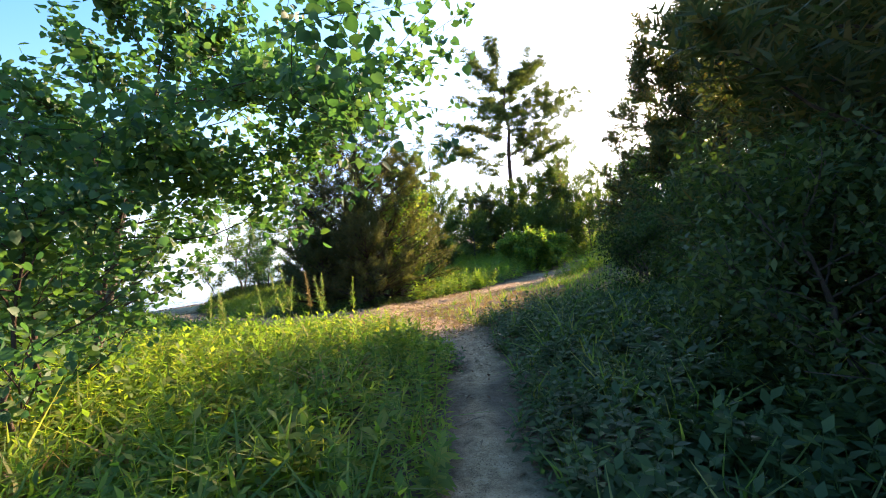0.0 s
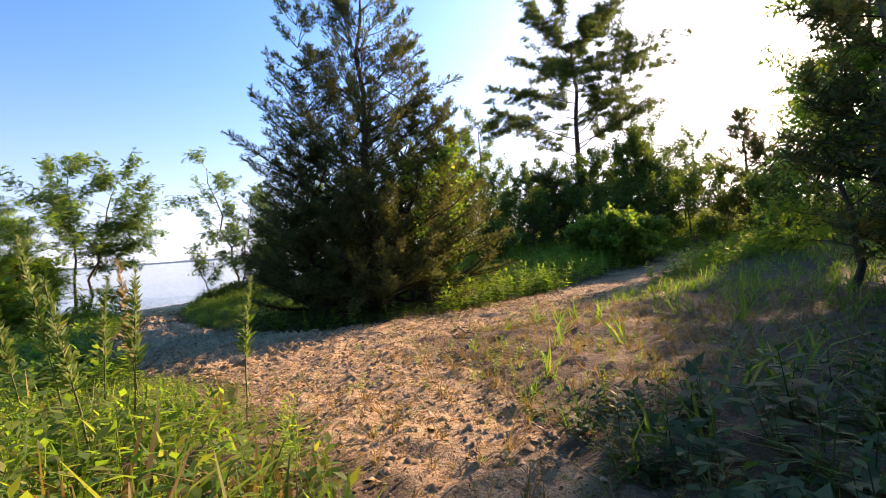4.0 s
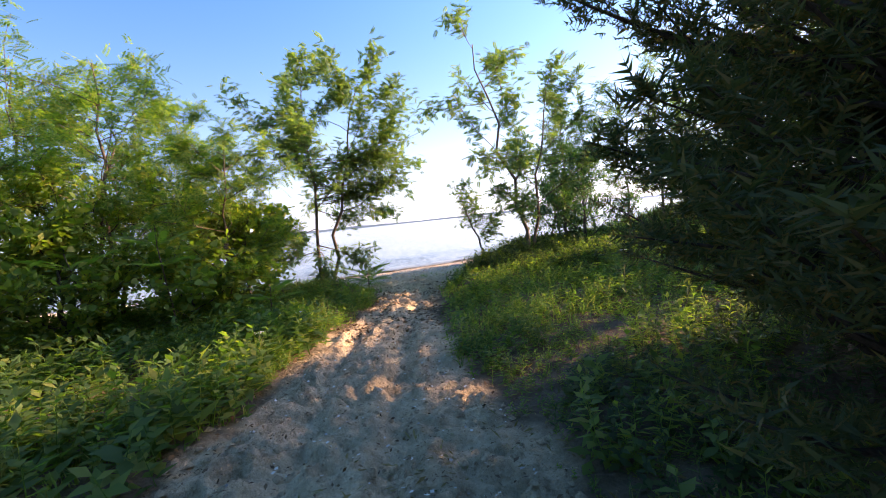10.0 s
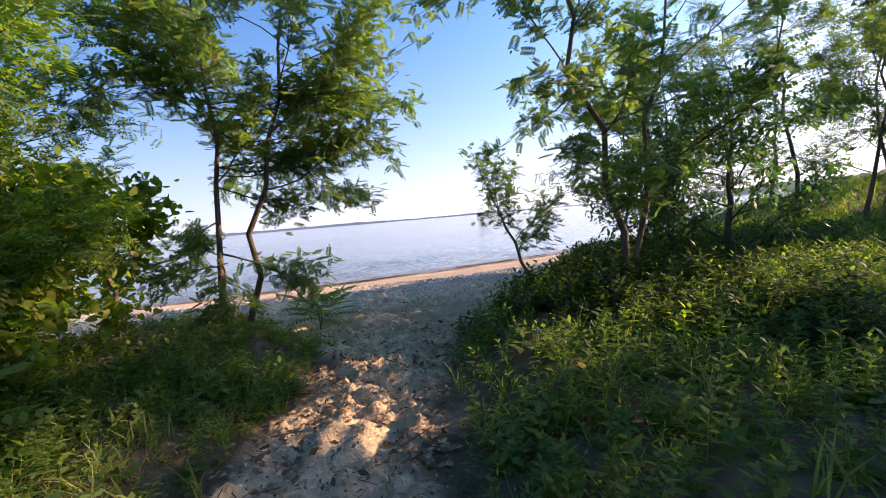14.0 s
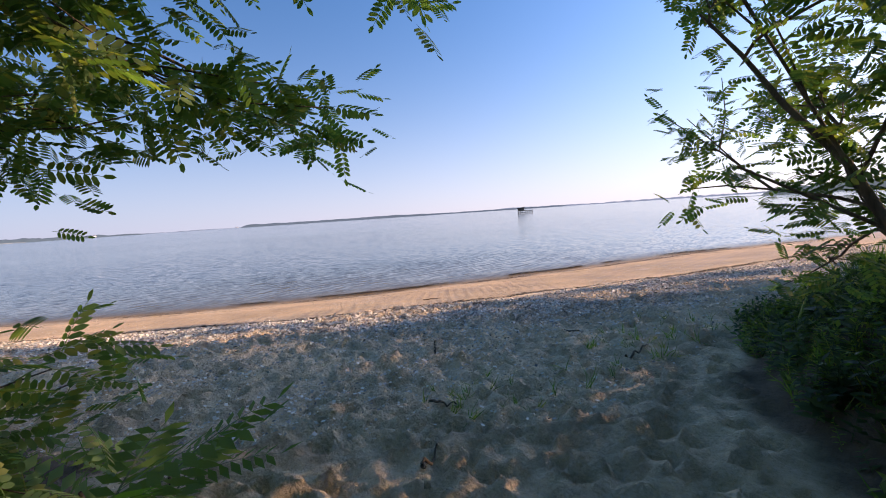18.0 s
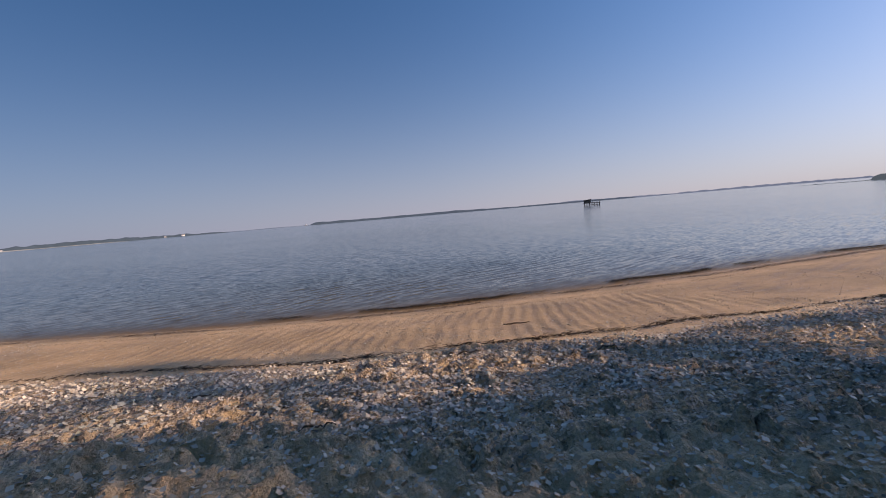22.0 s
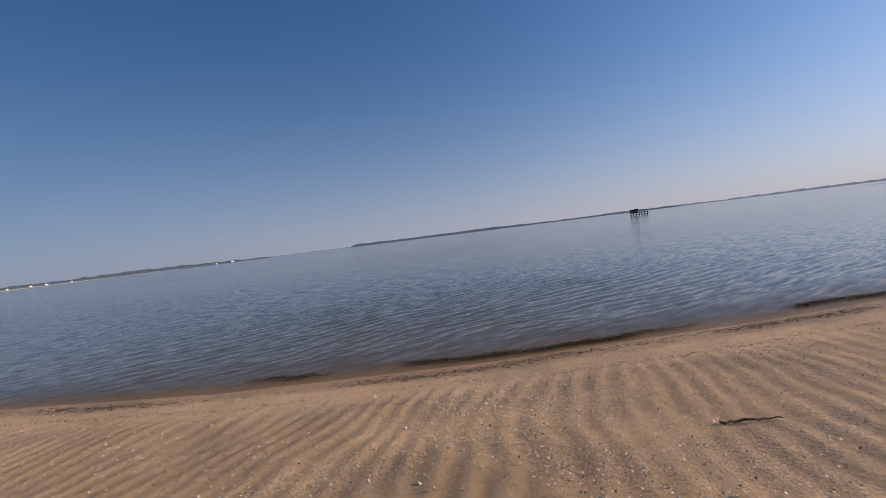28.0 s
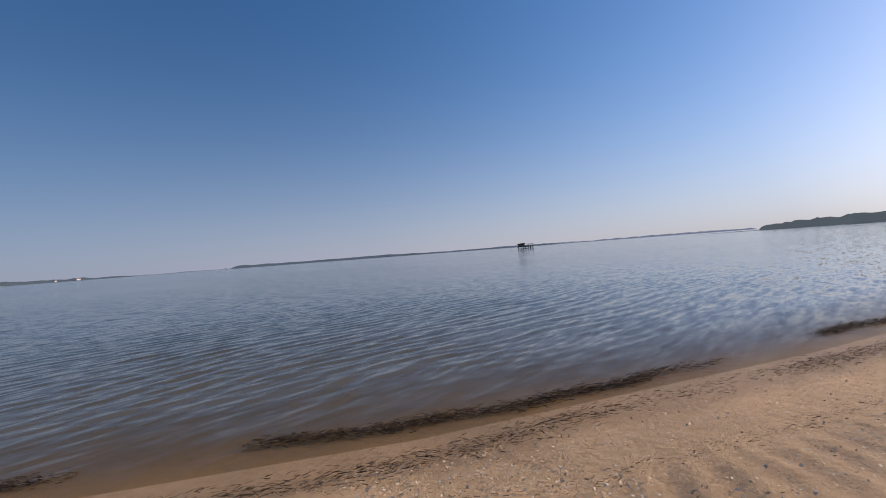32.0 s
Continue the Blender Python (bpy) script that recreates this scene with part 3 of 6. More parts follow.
def build_ground():
    rng = np.random.default_rng(3)
    x0, x1, y0, y1, cell = -28.5, 2.6, 3.0, 33.0, 0.058
    gx, gy = graded(x0, x1, cell, 3500), graded(y0, y1, cell, 3500)
    X, Y = np.meshgrid(gx, gy, indexing="ij")
    Z = height(X, Y)
    S, P, E = inland(X, Y), path_clear(X, Y), beach_edge(Y)
    sandy = step(E + 0.25 + 0.35 * value_noise(X, Y, 0.8, 5) - X, -0.25, 0.35)
    pathy = step(-P + 0.22 * value_noise(X, Y, 0.6, 6) + 0.08 * value_noise(X, Y, 0.17, 8), -0.18, 0.18) * (1 - sandy)
    sandy = np.maximum(sandy, (0.3 + 0.45 * step(Y, 15.5, 18.5)) * pathy * step(Y + 0.6 * value_noise(X, Y, 0.7, 26), 11.2, 14.2) * step(-X, 2.5, 4.5))
    near = (X > x0) & (X < x1) & (Y > y0) & (Y < y1)
    soft = np.where(near, 1.0, 0.0)
    bump = np.zeros_like(Z)
    # trodden sand: many old footprints, each a dent with a low rim
    ox, oy = np.searchsorted(gx, x0 - 1e-6), np.searchsorted(gy, y0 - 1e-6)
    fx, fy = rng.uniform(-24, -3, 19000), rng.uniform(11, 32.5, 19000)
    for px, py, s, p, e in zip(fx.tolist(), fy.tolist(), inland(fx, fy).tolist(), path_clear(fx, fy).tolist(), beach_edge(fy).tolist()):
        on_beach = px < e + 0.2 and s > 6.3
        if not on_beach and p > -0.05:
            continue
        if on_beach and (s < 7.6 and rng.random() < 0.6 or rng.random() < 0.25):
            continue
        r = rng.uniform(0.05, 0.09) if on_beach else rng.uniform(0.045, 0.085)
        deep = rng.uniform(0.03, 0.06) if on_beach else rng.uniform(0.025, 0.055)
        a = rng.uniform(0, np.pi)
        i, j, k = ox + int((px - x0) / cell), oy + int((py - y0) / cell), 9
        if i < k or j < k or i + k >= len(gx) or j + k >= len(gy):
            continue
        sx, sy = X[i - k:i + k, j - k:j + k] - px, Y[i - k:i + k, j - k:j + k] - py
        u, v = (sx * np.cos(a) + sy * np.sin(a)) / (1.5 * r), (-sx * np.sin(a) + sy * np.cos(a)) / r
        q = u * u + v * v
        bump[i - k:i + k, j - k:j + k] += deep * (-np.exp(-q * q * 0.9) + 0.6 * np.exp(-(np.sqrt(q) - 1.4) ** 2 * 6))
    # ribs left by the water on the lower beach, and a small scarp at the wrack line
    along = X * 0.669 + Y * 0.743
    warp = 0.25 * value_noise(X, Y, 1.1, 11) + 0.5 * value_noise(X, Y, 3.0, 12)
    rib = np.sin((along + 0.5 * warp) * 2 * np.pi / 0.27 + 0.8 * value_noise(X, Y, 0.4, 27)) * 0.5 + 0.5
    ribzone = step(S, 0.9, 1.7) * (1 - step(S + 0.5 * value_noise(X, Y, 1.7, 13), 4.2, 5.2))
    bump += ribzone * 0.024 * rib ** 1.3 * (0.62 + 0.38 * value_noise(X, Y, 0.6, 14))
    bump += 0.035 * step(S + 0.25 * value_noise(X, Y, 1.3, 15), 5.0, 5.15) * (1 - step(S, 5.2, 6.5))
    bump += 0.022 * value_noise(X, Y, 0.15, 16) * step(S, 5, 6.5) + 0.02 * value_noise(X, Y, 0.9, 17) * step(S, 6, 8)
    # wheel ruts in the sandy track
    for off in (-0.42, 0.3):
        line = [(ax + 0.7 * off, ay + 0.7 * off, 0.02) for ax, ay, _ in PATH_LINE[7:12]]
        d = line_clear(X, Y, line)
        tread = 0.02 * np.sin((X * 0.7 - Y * 0.7) * 2 * np.pi / 0.14)
        bump += np.where(d < 0.5, (-0.052 * np.exp(-(d / 0.10) ** 2) + 0.036 * np.exp(-((d - 0.2) / 0.07) ** 2) + tread * np.exp(-(d / 0.09) ** 2)), 0) * pathy
    for line in BEACH_RUTS:
        d = line_clear(X, Y, line)
        tread = 0.012 * np.sin((X * 0.2 + Y) * 2 * np.pi / 0.16)
        bump += np.where(d < 0.4, -0.04 * np.exp(-(np.maximum(d, 0) / 0.05) ** 2) + 0.024 * np.exp(-((d - 0.12) / 0.05) ** 2) + tread * np.exp(-(d / 0.06) ** 2), 0)
    litter = (1 - sandy) * (1 - pathy)
    bump += litter * (0.05 * value_noise(X, Y, 0.5, 18) + 0.025 * value_noise(X, Y, 0.2, 19))
    bump += pathy * (0.024 * value_noise(X, Y, 0.3, 20) + 0.024 * value_noise(X, Y, 0.13, 24))
    Z = Z + bump * soft
    RELIEF.append((gx, gy, Z))
    shelly = 0.8 * step(S, 5.0, 5.5) * (1 - 0.75 * step(S + 1.3 * value_noise(X, Y, 1.4, 22), 7.0, 8.5)) * sandy
    shelly = np.maximum(shelly, 0.35 * step(S, 1.2, 1.8) * step(value_noise(X, Y, 1.1, 23), 0.2, 0.5) * sandy * (1 - step(S, 4.5, 5.2)))
    wet = 0.8 - 0.8 * step(S + 0.18 * value_noise(X, Y, 0.8, 21), 0.35, 1.0)
    wet = np.maximum(wet, ribzone * (0.5 + 0.4 * (1 - rib) * step(value_noise(X, Y, 0.5, 28), -0.5, 0.5)))
    wet = np.maximum(wet, 0.35 * (1 - step(S + 0.3 * value_noise(X, Y, 1.5, 25), 3.9, 4.9)))
    nx, ny = len(gx), len(gy)
    V = np.stack([X, Y, Z], -1).reshape(-1, 3)
    i, j = np.meshgrid(np.arange(nx - 1), np.arange(ny - 1), indexing="ij")
    a = (i * ny + j).ravel()
    F = np.stack([a, a + ny, a + ny + 1, a + 1], -1)
    me = mesh_np("ground", V, F, GROUND, True)
    layer = me.color_attributes.new("zone", "FLOAT_COLOR", "POINT")
    layer.data.foreach_set("color", np.stack([pathy, sandy, wet, shelly], -1).astype(np.float32).ravel())
    tagged(new("ground", me), "trodden sandy ground with a dirt path leading to a beach", "ground", kind="structure")


build_ground()


def build_water():
    gx, gy = graded(-37, -20, 0.055, 4200), graded(20, 43, 0.055, 4200)
    X, Y = np.meshgrid(gx, gy, indexing="ij")
    nx, ny = len(gx), len(gy)
    depth = np.clip(-inland(X, Y) / 12.0, 0, 1)
    # wind ripples: three short trains with wandering crests, dying out at the edge
    wave = np.zeros_like(X)
    for ang, length, amp, seed in ((180, 0.42, 0.0075, 1), (169, 0.31, 0.0045, 2), (196, 0.63, 0.005, 3)):
        ca, sa = math.cos(radians(ang)), math.sin(radians(ang))
        u = X * ca + Y * sa + 0.30 * value_noise(X, Y, 1.7, 600 + seed) + 0.7 * value_noise(X, Y, 5.0, 610 + seed)
        wave += amp * np.sin(u * 2 * np.pi / length) * (0.55 + 0.45 * value_noise(X, Y, 2.6, 620 + seed))
    inner = (X > -37) & (X < -20) & (Y > 20) & (Y < 43)
    Z = np.where(inner, wave * step(-inland(X, Y), 0.1, 2.5) * (1 - step(np.hypot(X + 19, Y - 30), 10, 22)), 0)
    V = np.stack([X, Y, Z], -1).reshape(-1, 3)
    i, j = np.meshgrid(np.arange(nx - 1), np.arange(ny - 1), indexing="ij")
    a = (i * ny + j).ravel()
    F = np.stack([a, a + ny, a + ny + 1, a + 1], -1)
    keep = (inland(V[F, 0], V[F, 1]) < 3).any(1)
    me = mesh_np("water", V, F[keep], WATER, True)
    layer = me.color_attributes.new("depth", "FLOAT_COLOR", "POINT")
    d = depth.ravel()
    layer.data.foreach_set("color", np.stack([d, d, d, np.ones_like(d)], -1).astype(np.float32).ravel())
    tagged(new("water", me), "calm grey-blue bay water with wind ripples, brown at the edge", "water", kind="structure")


build_water()

# ---- far shores ----


def land_strip(name, mat, bearing0, bearing1, dist0, dist1, tall, rough, seed, label, taper=(0.04, 0.04)):
    """A far wooded shore as a solid ridge between two bearings (degrees to the left of +y)."""
    n = 160
    t = np.linspace(0, 1, n)
    b, d = np.radians(bearing0 + (bearing1 - bearing0) * t), dist0 + (dist1 - dist0) * t
    cx, cy = -17 - np.sin(b) * d, 24 + np.cos(b) * d
    h = tall * (0.75 + 0.35 * value_noise(t * 100, t * 0, 22.0, seed)) + rough * value_noise(t * 100, t * 0 + 3, 2.0, seed + 1) + 0.6 * rough * value_noise(t * 100, t * 0 + 9, 0.7, seed + 2)
    h = np.maximum(h * np.clip(t / max(taper[0], 1e-3), 0, 1) ** 0.5 * np.clip((1 - t) / max(taper[1], 1e-3), 0, 1) ** 0.5, tall * 0.05)
    out = np.stack([-np.sin(b), np.cos(b)], -1)
    rows = []
    for back, z in ((0, -0.5), (tall * 0.4, h * 0.75), (tall * 1.3, h), (tall * 6, h * 0.9), (tall * 8, -0.5 + 0 * h)):
        rows.append(np.stack([cx + out[:, 0] * back, cy + out[:, 1] * back, np.broadcast_to(z, n)], -1))
    V = np.concatenate(rows)
    F = []
    for k in range(len(rows) - 1):
        a = np.arange(n - 1) + k * n
        F.append(np.stack([a, a + 1, a + n + 1, a + n], -1))
    return tagged(new(name, mesh_np(name, V, np.concatenate(F), mat, False)), label, "far shore", kind="structure")


land_strip("backdrop_north", FAR_LAND_GLOW, 71, 30, 2300, 2600, 13, 1.8, 31, "long low wooded far shore in blue haze", (0.02, 0.01))
land_strip("backdrop_hazy", HAZE_LAND_GLOW, 39, 9, 3300, 3600, 15, 3, 41, "very far hazy shoreline across the bay", (0.02, 0.02))
land_strip("backdrop_west", FAR_LAND_GLOW, 116, 80, 1300, 2100, 14, 2.5, 51, "wooded far shore with a few white houses", (0.02, 0.12))
land_strip("backdrop_spit", HAZE_LAND_GLOW, 84, 70.5, 2300, 2500, 4.5, 1, 61, "thin pale spit of far land", (0.05, 0.05))
land_strip("backdrop_sand", PALE_SAND_GLOW, 108, 90, 1290, 1700, 2.2, 0.4, 65, "pale strip of sand on the far shore", (0.05, 0.2))
land_strip("backdrop_headland", NEAR_LAND_GLOW, 9.4, -30, 480, 400, 8.0, 1.2, 71, "dark wooded headland ending in a point", (0.012, 0.02))
land_strip("backdrop_bar", NEAR_LAND_GLOW, 15.0, 9.2, 520, 480, 0.7, 0.15, 75, "low dark sandbar off the wooded headland", (0.3, 0.02))


def box(size, at=(0, 0, 0), turn=0.0, bevel=0.0):
    bm = bmesh.new()
    bmesh.ops.create_cube(bm, size=1, matrix=Matrix.Translation(at) @ Matrix.Rotation(turn, 4, "Z") @ Matrix.Diagonal((*size, 1)))
    if bevel:
        bmesh.ops.bevel(bm, geom=bm.edges[:], offset=bevel, segments=1, affect="EDGES")
    return bm


def bm_part(name, bm, mat, parent, label=""):
    me = bpy.data.meshes.new(name)
    bm.to_mesh(me)
    bm.free()
    me.materials.append(mat)
    ob = new(name, me)
    ob.parent = parent
    if label:
        tagged(ob, label)
    return ob


def far_place(bearing, dist):
    return (-17 - math.sin(radians(bearing)) * dist, 24 + math.cos(radians(bearing)) * dist)


def far_house(bearing, dist, w, h, turn):
    x, y = far_place(bearing, dist)
    e = thing("house", (x, y, 2.0), "small white house under trees on the far shore", "house", "far houses")
    e.rotation_euler[2] = turn
    bm_part("wall", box((w, w * 0.6, h), (0, 0, h / 2)), HOUSE_WALL, e)
    bm = box((w * 1.1, w * 0.7, h * 0.5), (0, 0, h * 1.25))
    for v in bm.verts:
        if v.co.z > h * 1.3:
            v.co.y = 0
    bm_part("roof", bm, HOUSE_ROOF, e)
    for k in (-0.25, 0.25):
        bm_part("window", box((w * 0.14, 0.2, h * 0.3), (w * k, -w * 0.3, h * 0.55)), HOUSE_ROOF, e)


for b_, d_, w_, h_ in ((84.9, 1980, 15, 5), (86.6, 1950, 8, 3.5), (101.5, 1290, 8, 3), (102.6, 1285, 6, 3), (99.6, 1330, 5, 2.5), (104.2, 1280, 5, 2.5)):
    far_house(b_, d_, w_ * 0.75, h_ * 0.75, radians(b_ + 20))


def build_boat():
    x, y = far_place(71.4, 2200)
    e = thing("boat", (x, y, 0), "small white boat far out on the bay", "boat")
    e.rotation_euler[2] = radians(60)
    bm = box((14, 4, 4), (0, 0, 1.0))
    for v in bm.verts:
        if v.co.z < 0:
            v.co.y *= 0.5
            v.co.x *= 0.8
    bm_part("hull", bm, HOUSE_WALL, e)
    bm_part("cabin", box((6, 3, 3), (-1, 0, 4.4)), HOUSE_WALL, e)


build_boat()


def build_hut():
    """A hunting blind on piles, far out in the shallows."""
    bx, by = -17 - math.sin(radians(34.9)) * 240, 24 + math.cos(radians(34.9)) * 240
    e = thing("duck_blind", (bx, by, -0.8), "dark timber hut on piles standing in the bay", "hut")
    e.rotation_euler[2] = radians(38)
    for ix in range(7):
        for iy in (-1.3, 1.3):
            bm_part("pile", box((0.26, 0.26, 3.4), (-3.6 + ix * 1.25, iy, 0.9)), WEATHERED, e)
    bm_part("deck", box((8.2, 3.2, 0.3), (0, 0, 2.25)), WEATHERED, e)
    bm_part("wall", box((3.4, 2.7, 1.6), (-2.1, 0, 3.2)), WEATHERED, e)
    roof = box((3.9, 3.3, 0.35), (-2.1, 0, 4.15))
    for v in roof.verts:
        if v.co.x < -2.1:
            v.co.z -= 0.45
    bm_part("roof", roof, ROOFING, e)
    for k in range(4):
        bm_part("rail_post", box((0.15, 0.15, 1.2), (0.4 + k * 1.15, -1.4, 3.0)), WEATHERED, e)
    bm_part("rail", box((4.0, 0.15, 0.18), (2.1, -1.4, 3.55)), WEATHERED, e)
    bm_part("brace", box((8.0, 0.15, 0.25), (0, -1.4, 1.3)), WEATHERED, e)


build_hut()

# ---- leaf templates: x ahead, y across, z up ----
DIAMOND = (np.array([(0, 0, 0), (0.42, 0.24, 0.05), (1, 0, -0.06), (0.42, -0.24, 0.05)]), np.array([(0, 1, 2, 3)]))
LANCE = (np.array([(0, 0, 0), (0.4, 0.11, 0.03), (1, 0, -0.10), (0.4, -0.11, 0.03)]), np.array([(0, 1, 2, 3)]))
HEART = (np.array([(0, 0, 0), (1, 0, -0.08), (0.55, 0.40, 0.07), (0.12, 0.46, 0.09), (-0.12, 0.22, 0.05), (0.55, -0.40, 0.07), (0.12, -0.46, 0.09), (-0.12, -0.22, 0.05)]),
         np.array([(0, 1, 2, 3, 4), (1, 0, 7, 6, 5)]))


def compound_leaf(pairs, leaflet, droop, width=0.5):
    """A feathered leaf: a thin stalk with leaflets in pairs and one at the tip, as lozenges."""
    hexa = np.array([(0, 0, 0), (0.5, 0.24, 0.01), (1, 0, -0.04), (0.5, -0.24, 0.01)])
    hexa[:, 1] *= width / 0.5
    vs, fs = [], []

    def add(v):
        fs.append(np.arange(4) + 4 * len(fs))
        vs.append(v)
    for x0, x1 in ((0.0, 0.3), (0.3, 0.55), (0.55, 0.78), (0.78, 1.0)):
        w0, w1, z0, z1 = 0.011 - 0.006 * x0, 0.011 - 0.006 * x1, -droop * x0 * x0, -droop * x1 * x1
        add(np.array([(x0, w0, z0), (x1, w1, z1), (x1, -w1, z1), (x0, -w0, z0)]))
    for k in range(pairs):
        x = 0.14 + 0.82 * k / pairs
        s = leaflet * (0.8 + 0.4 * math.sin(math.pi * (0.2 + 0.7 * k / pairs)))
        for side in (1, -1):
            c, si = math.cos(1.15 * side), math.sin(1.15 * side)
            v = hexa * s
            add(np.stack([x + v[:, 0] * c - v[:, 1] * si, v[:, 0] * si + v[:, 1] * c, v[:, 2] - droop * x * x - 0.25 * np.abs(v[:, 0] * si)], -1))
    v = hexa * leaflet
    add(v + np.array([0.98, 0, -droop]))
    return np.concatenate(vs), np.array(fs)




def oval_frond(pairs, leaflet):
    """A locust leaf seen close: oval leaflets in pairs on a thin stalk, all as six-sided pieces."""
    oval = np.array([(0, 0, 0), (0.25, 0.2, 0.01), (0.72, 0.21, 0.0), (1, 0, -0.05), (0.72, -0.21, 0.0), (0.25, -0.2, 0.01)])
    vs = []
    for x0, x1 in ((0.0, 0.5), (0.5, 1.0)):
        z0, z1 = -0.16 * x0 * x0, -0.16 * x1 * x1
        m, zm = (x0 + x1) / 2, -0.16 * ((x0 + x1) / 2) ** 2
        vs.append(np.array([(x0, 0.008, z0), (m, 0.007, zm), (x1, 0.005, z1), (x1, -0.005, z1), (m, -0.007, zm), (x0, -0.008, z0)]))
    for k in range(pairs):
        x = 0.18 + 0.76 * k / pairs
        v = oval * leaflet * (0.85 + 0.3 * math.sin(math.pi * (0.15 + 0.75 * k / pairs)))
        for side in (1, -1):
            c, si = math.cos(1.2 * side), math.sin(1.2 * side)
            vs.append(np.stack([x + v[:, 0] * c - v[:, 1] * si, v[:, 0] * si + v[:, 1] * c, v[:, 2] - 0.16 * x * x - 0.3 * np.abs(v[:, 0] * si)], -1))
    vs.append(oval * leaflet + np.array([0.97, 0, -0.16]))
    return np.concatenate(vs), np.arange(6 * len(vs)).reshape(-1, 6)


LOCUST_FROND = oval_frond(6, 0.235)


def light_frond():
    """The same leaf for trees that stay farther off: leaflets as lozenges."""
    vs, fs = [], []
    lo = np.array([(0, 0, 0), (0.5, 0.2, 0), (1, 0, -0.03), (0.5, -0.2, 0)])
    for k in range(6):
        x = 0.10 + 0.82 * k / 6
        for side in (1, -1):
            c, si = math.cos(1.1 * side), math.sin(1.1 * side)
            v = lo * 0.26
            fs.append(np.arange(4) + 4 * len(fs))
            vs.append(np.stack([x + v[:, 0] * c - v[:, 1] * si, v[:, 0] * si + v[:, 1] * c, v[:, 2] - 0.18 * x * x - 0.25 * np.abs(v[:, 0] * si)], -1))
    fs.append(np.arange(4) + 4 * len(fs))
    vs.append(lo * 0.21 + np.array([0.95, 0, -0.17]))
    return np.concatenate(vs), np.array(fs)


LIGHT_FROND = light_frond()
SUMAC_FROND = compound_leaf(8, 0.25, 0.30, 0.30)


def cedar_sprig():
    vs, fs = [], []

    def spike(a, b, w, roll):
        a, b = np.array(a, float), np.array(b, float)
        d = unit(b - a)
        s = unit(np.cross(d, [math.sin(roll), 0.3, math.cos(roll)])) * w
        fs.append(np.arange(3) + 3 * len(fs))
        vs.append(np.stack([a - s, a + s, b]))
    r = random.Random(4)
    for k in range(5):
        x = 0.05 + 0.17 * k
        ln = 0.56 * (1 - 0.5 * x) * r.uniform(0.75, 1.2)
        for side in (1, -1):
            y, z = side * ln * r.uniform(0.5, 0.95), r.uniform(-0.5, 0.55) * ln * 1.3
            spike((x, 0, 0), (x + ln * 0.45, y, z), 0.052, r.uniform(0, 3))
    spike((0, 0, 0), (1.0, 0, 0.02), 0.05, 0.4)
    return np.concatenate(vs), np.array(fs)


def pine_tuft():
    vs, fs = [], []
    r = random.Random(9)
    for _ in range(11):
        d = np.array([r.uniform(0.1, 1), r.uniform(-0.9, 0.9), r.uniform(-0.5, 0.9)])
        d = unit(d) * r.uniform(0.7, 1.0)
        s = unit(np.cross(d, [r.uniform(-1, 1), r.uniform(-1, 1), 1])) * 0.04
        fs.append(np.arange(3) + 3 * len(fs))
        vs.append(np.stack([-s, s, d]))
    return np.concatenate(vs), np.array(fs)


def grass_tuft(blades, splay, seed):
    vs, fs = [], []
    r = random.Random(seed)
    for _ in range(blades):
        a, h, l = r.uniform(0, 6.28), r.uniform(0.55, 1.0), r.uniform(0.15, 1.0) * splay
        bx, by = r.uniform(-0.12, 0.12), r.uniform(-0.12, 0.12)
        dx, dy = math.cos(a), math.sin(a)
        w = 0.021
        n = len(vs) * 6
        pts = []
        for k, (f, wk) in enumerate(((0, 1), (0.55, 0.9), (1, 0.15))):
            px, py, pz = bx + dx * l * f * f * h, by + dy * l * f * f * h, h * (f - 0.25 * l * f * f)
            pts += [(pz, px - dy * w * wk, py + dx * w * wk), (pz, px + dy * w * wk, py - dx * w * wk)]
        vs.append(np.array(pts))
        fs += [(n, n + 1, n + 3, n + 2), (n + 2, n + 3, n + 5, n + 4)]
    return np.concatenate(vs), np.array(fs)


def weed(leaves, leaf, first, seed, shape=LANCE, tall=1.0):
    """An upright weed: x is up. A bent stem with leaves all round it."""
    r = random.Random(seed)
    vs, fs, n = [], [], 0
    w = 0.009
    for s in ((w, 0), (0, w)):
        vs.append(np.array([(0, s[0], s[1]), (0, -s[0], -s[1]), (0.95 * tall, -s[0] * 0.4, -s[1] * 0.4), (0.95 * tall, s[0] * 0.4, s[1] * 0.4)]))
        fs.append(np.array([(0, 1, 2, 3)]) + n)
        n += 4
    pos, ahead, size = [], [], []
    for k in range(leaves):
        f = first + (1 - first) * k / (leaves - 1)
        a = k * 2.4 + r.uniform(-0.4, 0.4)
        pos.append((f * tall * 0.95, 0, 0))
        ahead.append((r.uniform(0.1, 0.6) - 0.35 * (1 - f) + 0.5 * (f > 0.93), math.cos(a), math.sin(a)))
        size.append(leaf * r.uniform(0.75, 1.15) * (1.0 - 0.55 * f))
    v, f = spread(*shape, np.array(pos), np.array(ahead), np.tile([1.0, 0.02, 0.01], (leaves, 1)), np.array(size))
    vs.append(v)
    fs.append(f + n)
    return np.concatenate(vs), np.concatenate(fs)


SPRIG, TUFT = cedar_sprig(), pine_tuft()
GRASSES = [grass_tuft(7, 0.7, 1), grass_tuft(6, 1.2, 2), grass_tuft(6, 1.7, 3)]
BROAD_WEEDS = [weed(13, 0.46, 0.12, 5, DIAMOND), weed(11, 0.55, 0.2, 6, DIAMOND, 0.85), weed(15, 0.36, 0.08, 7, DIAMOND)]
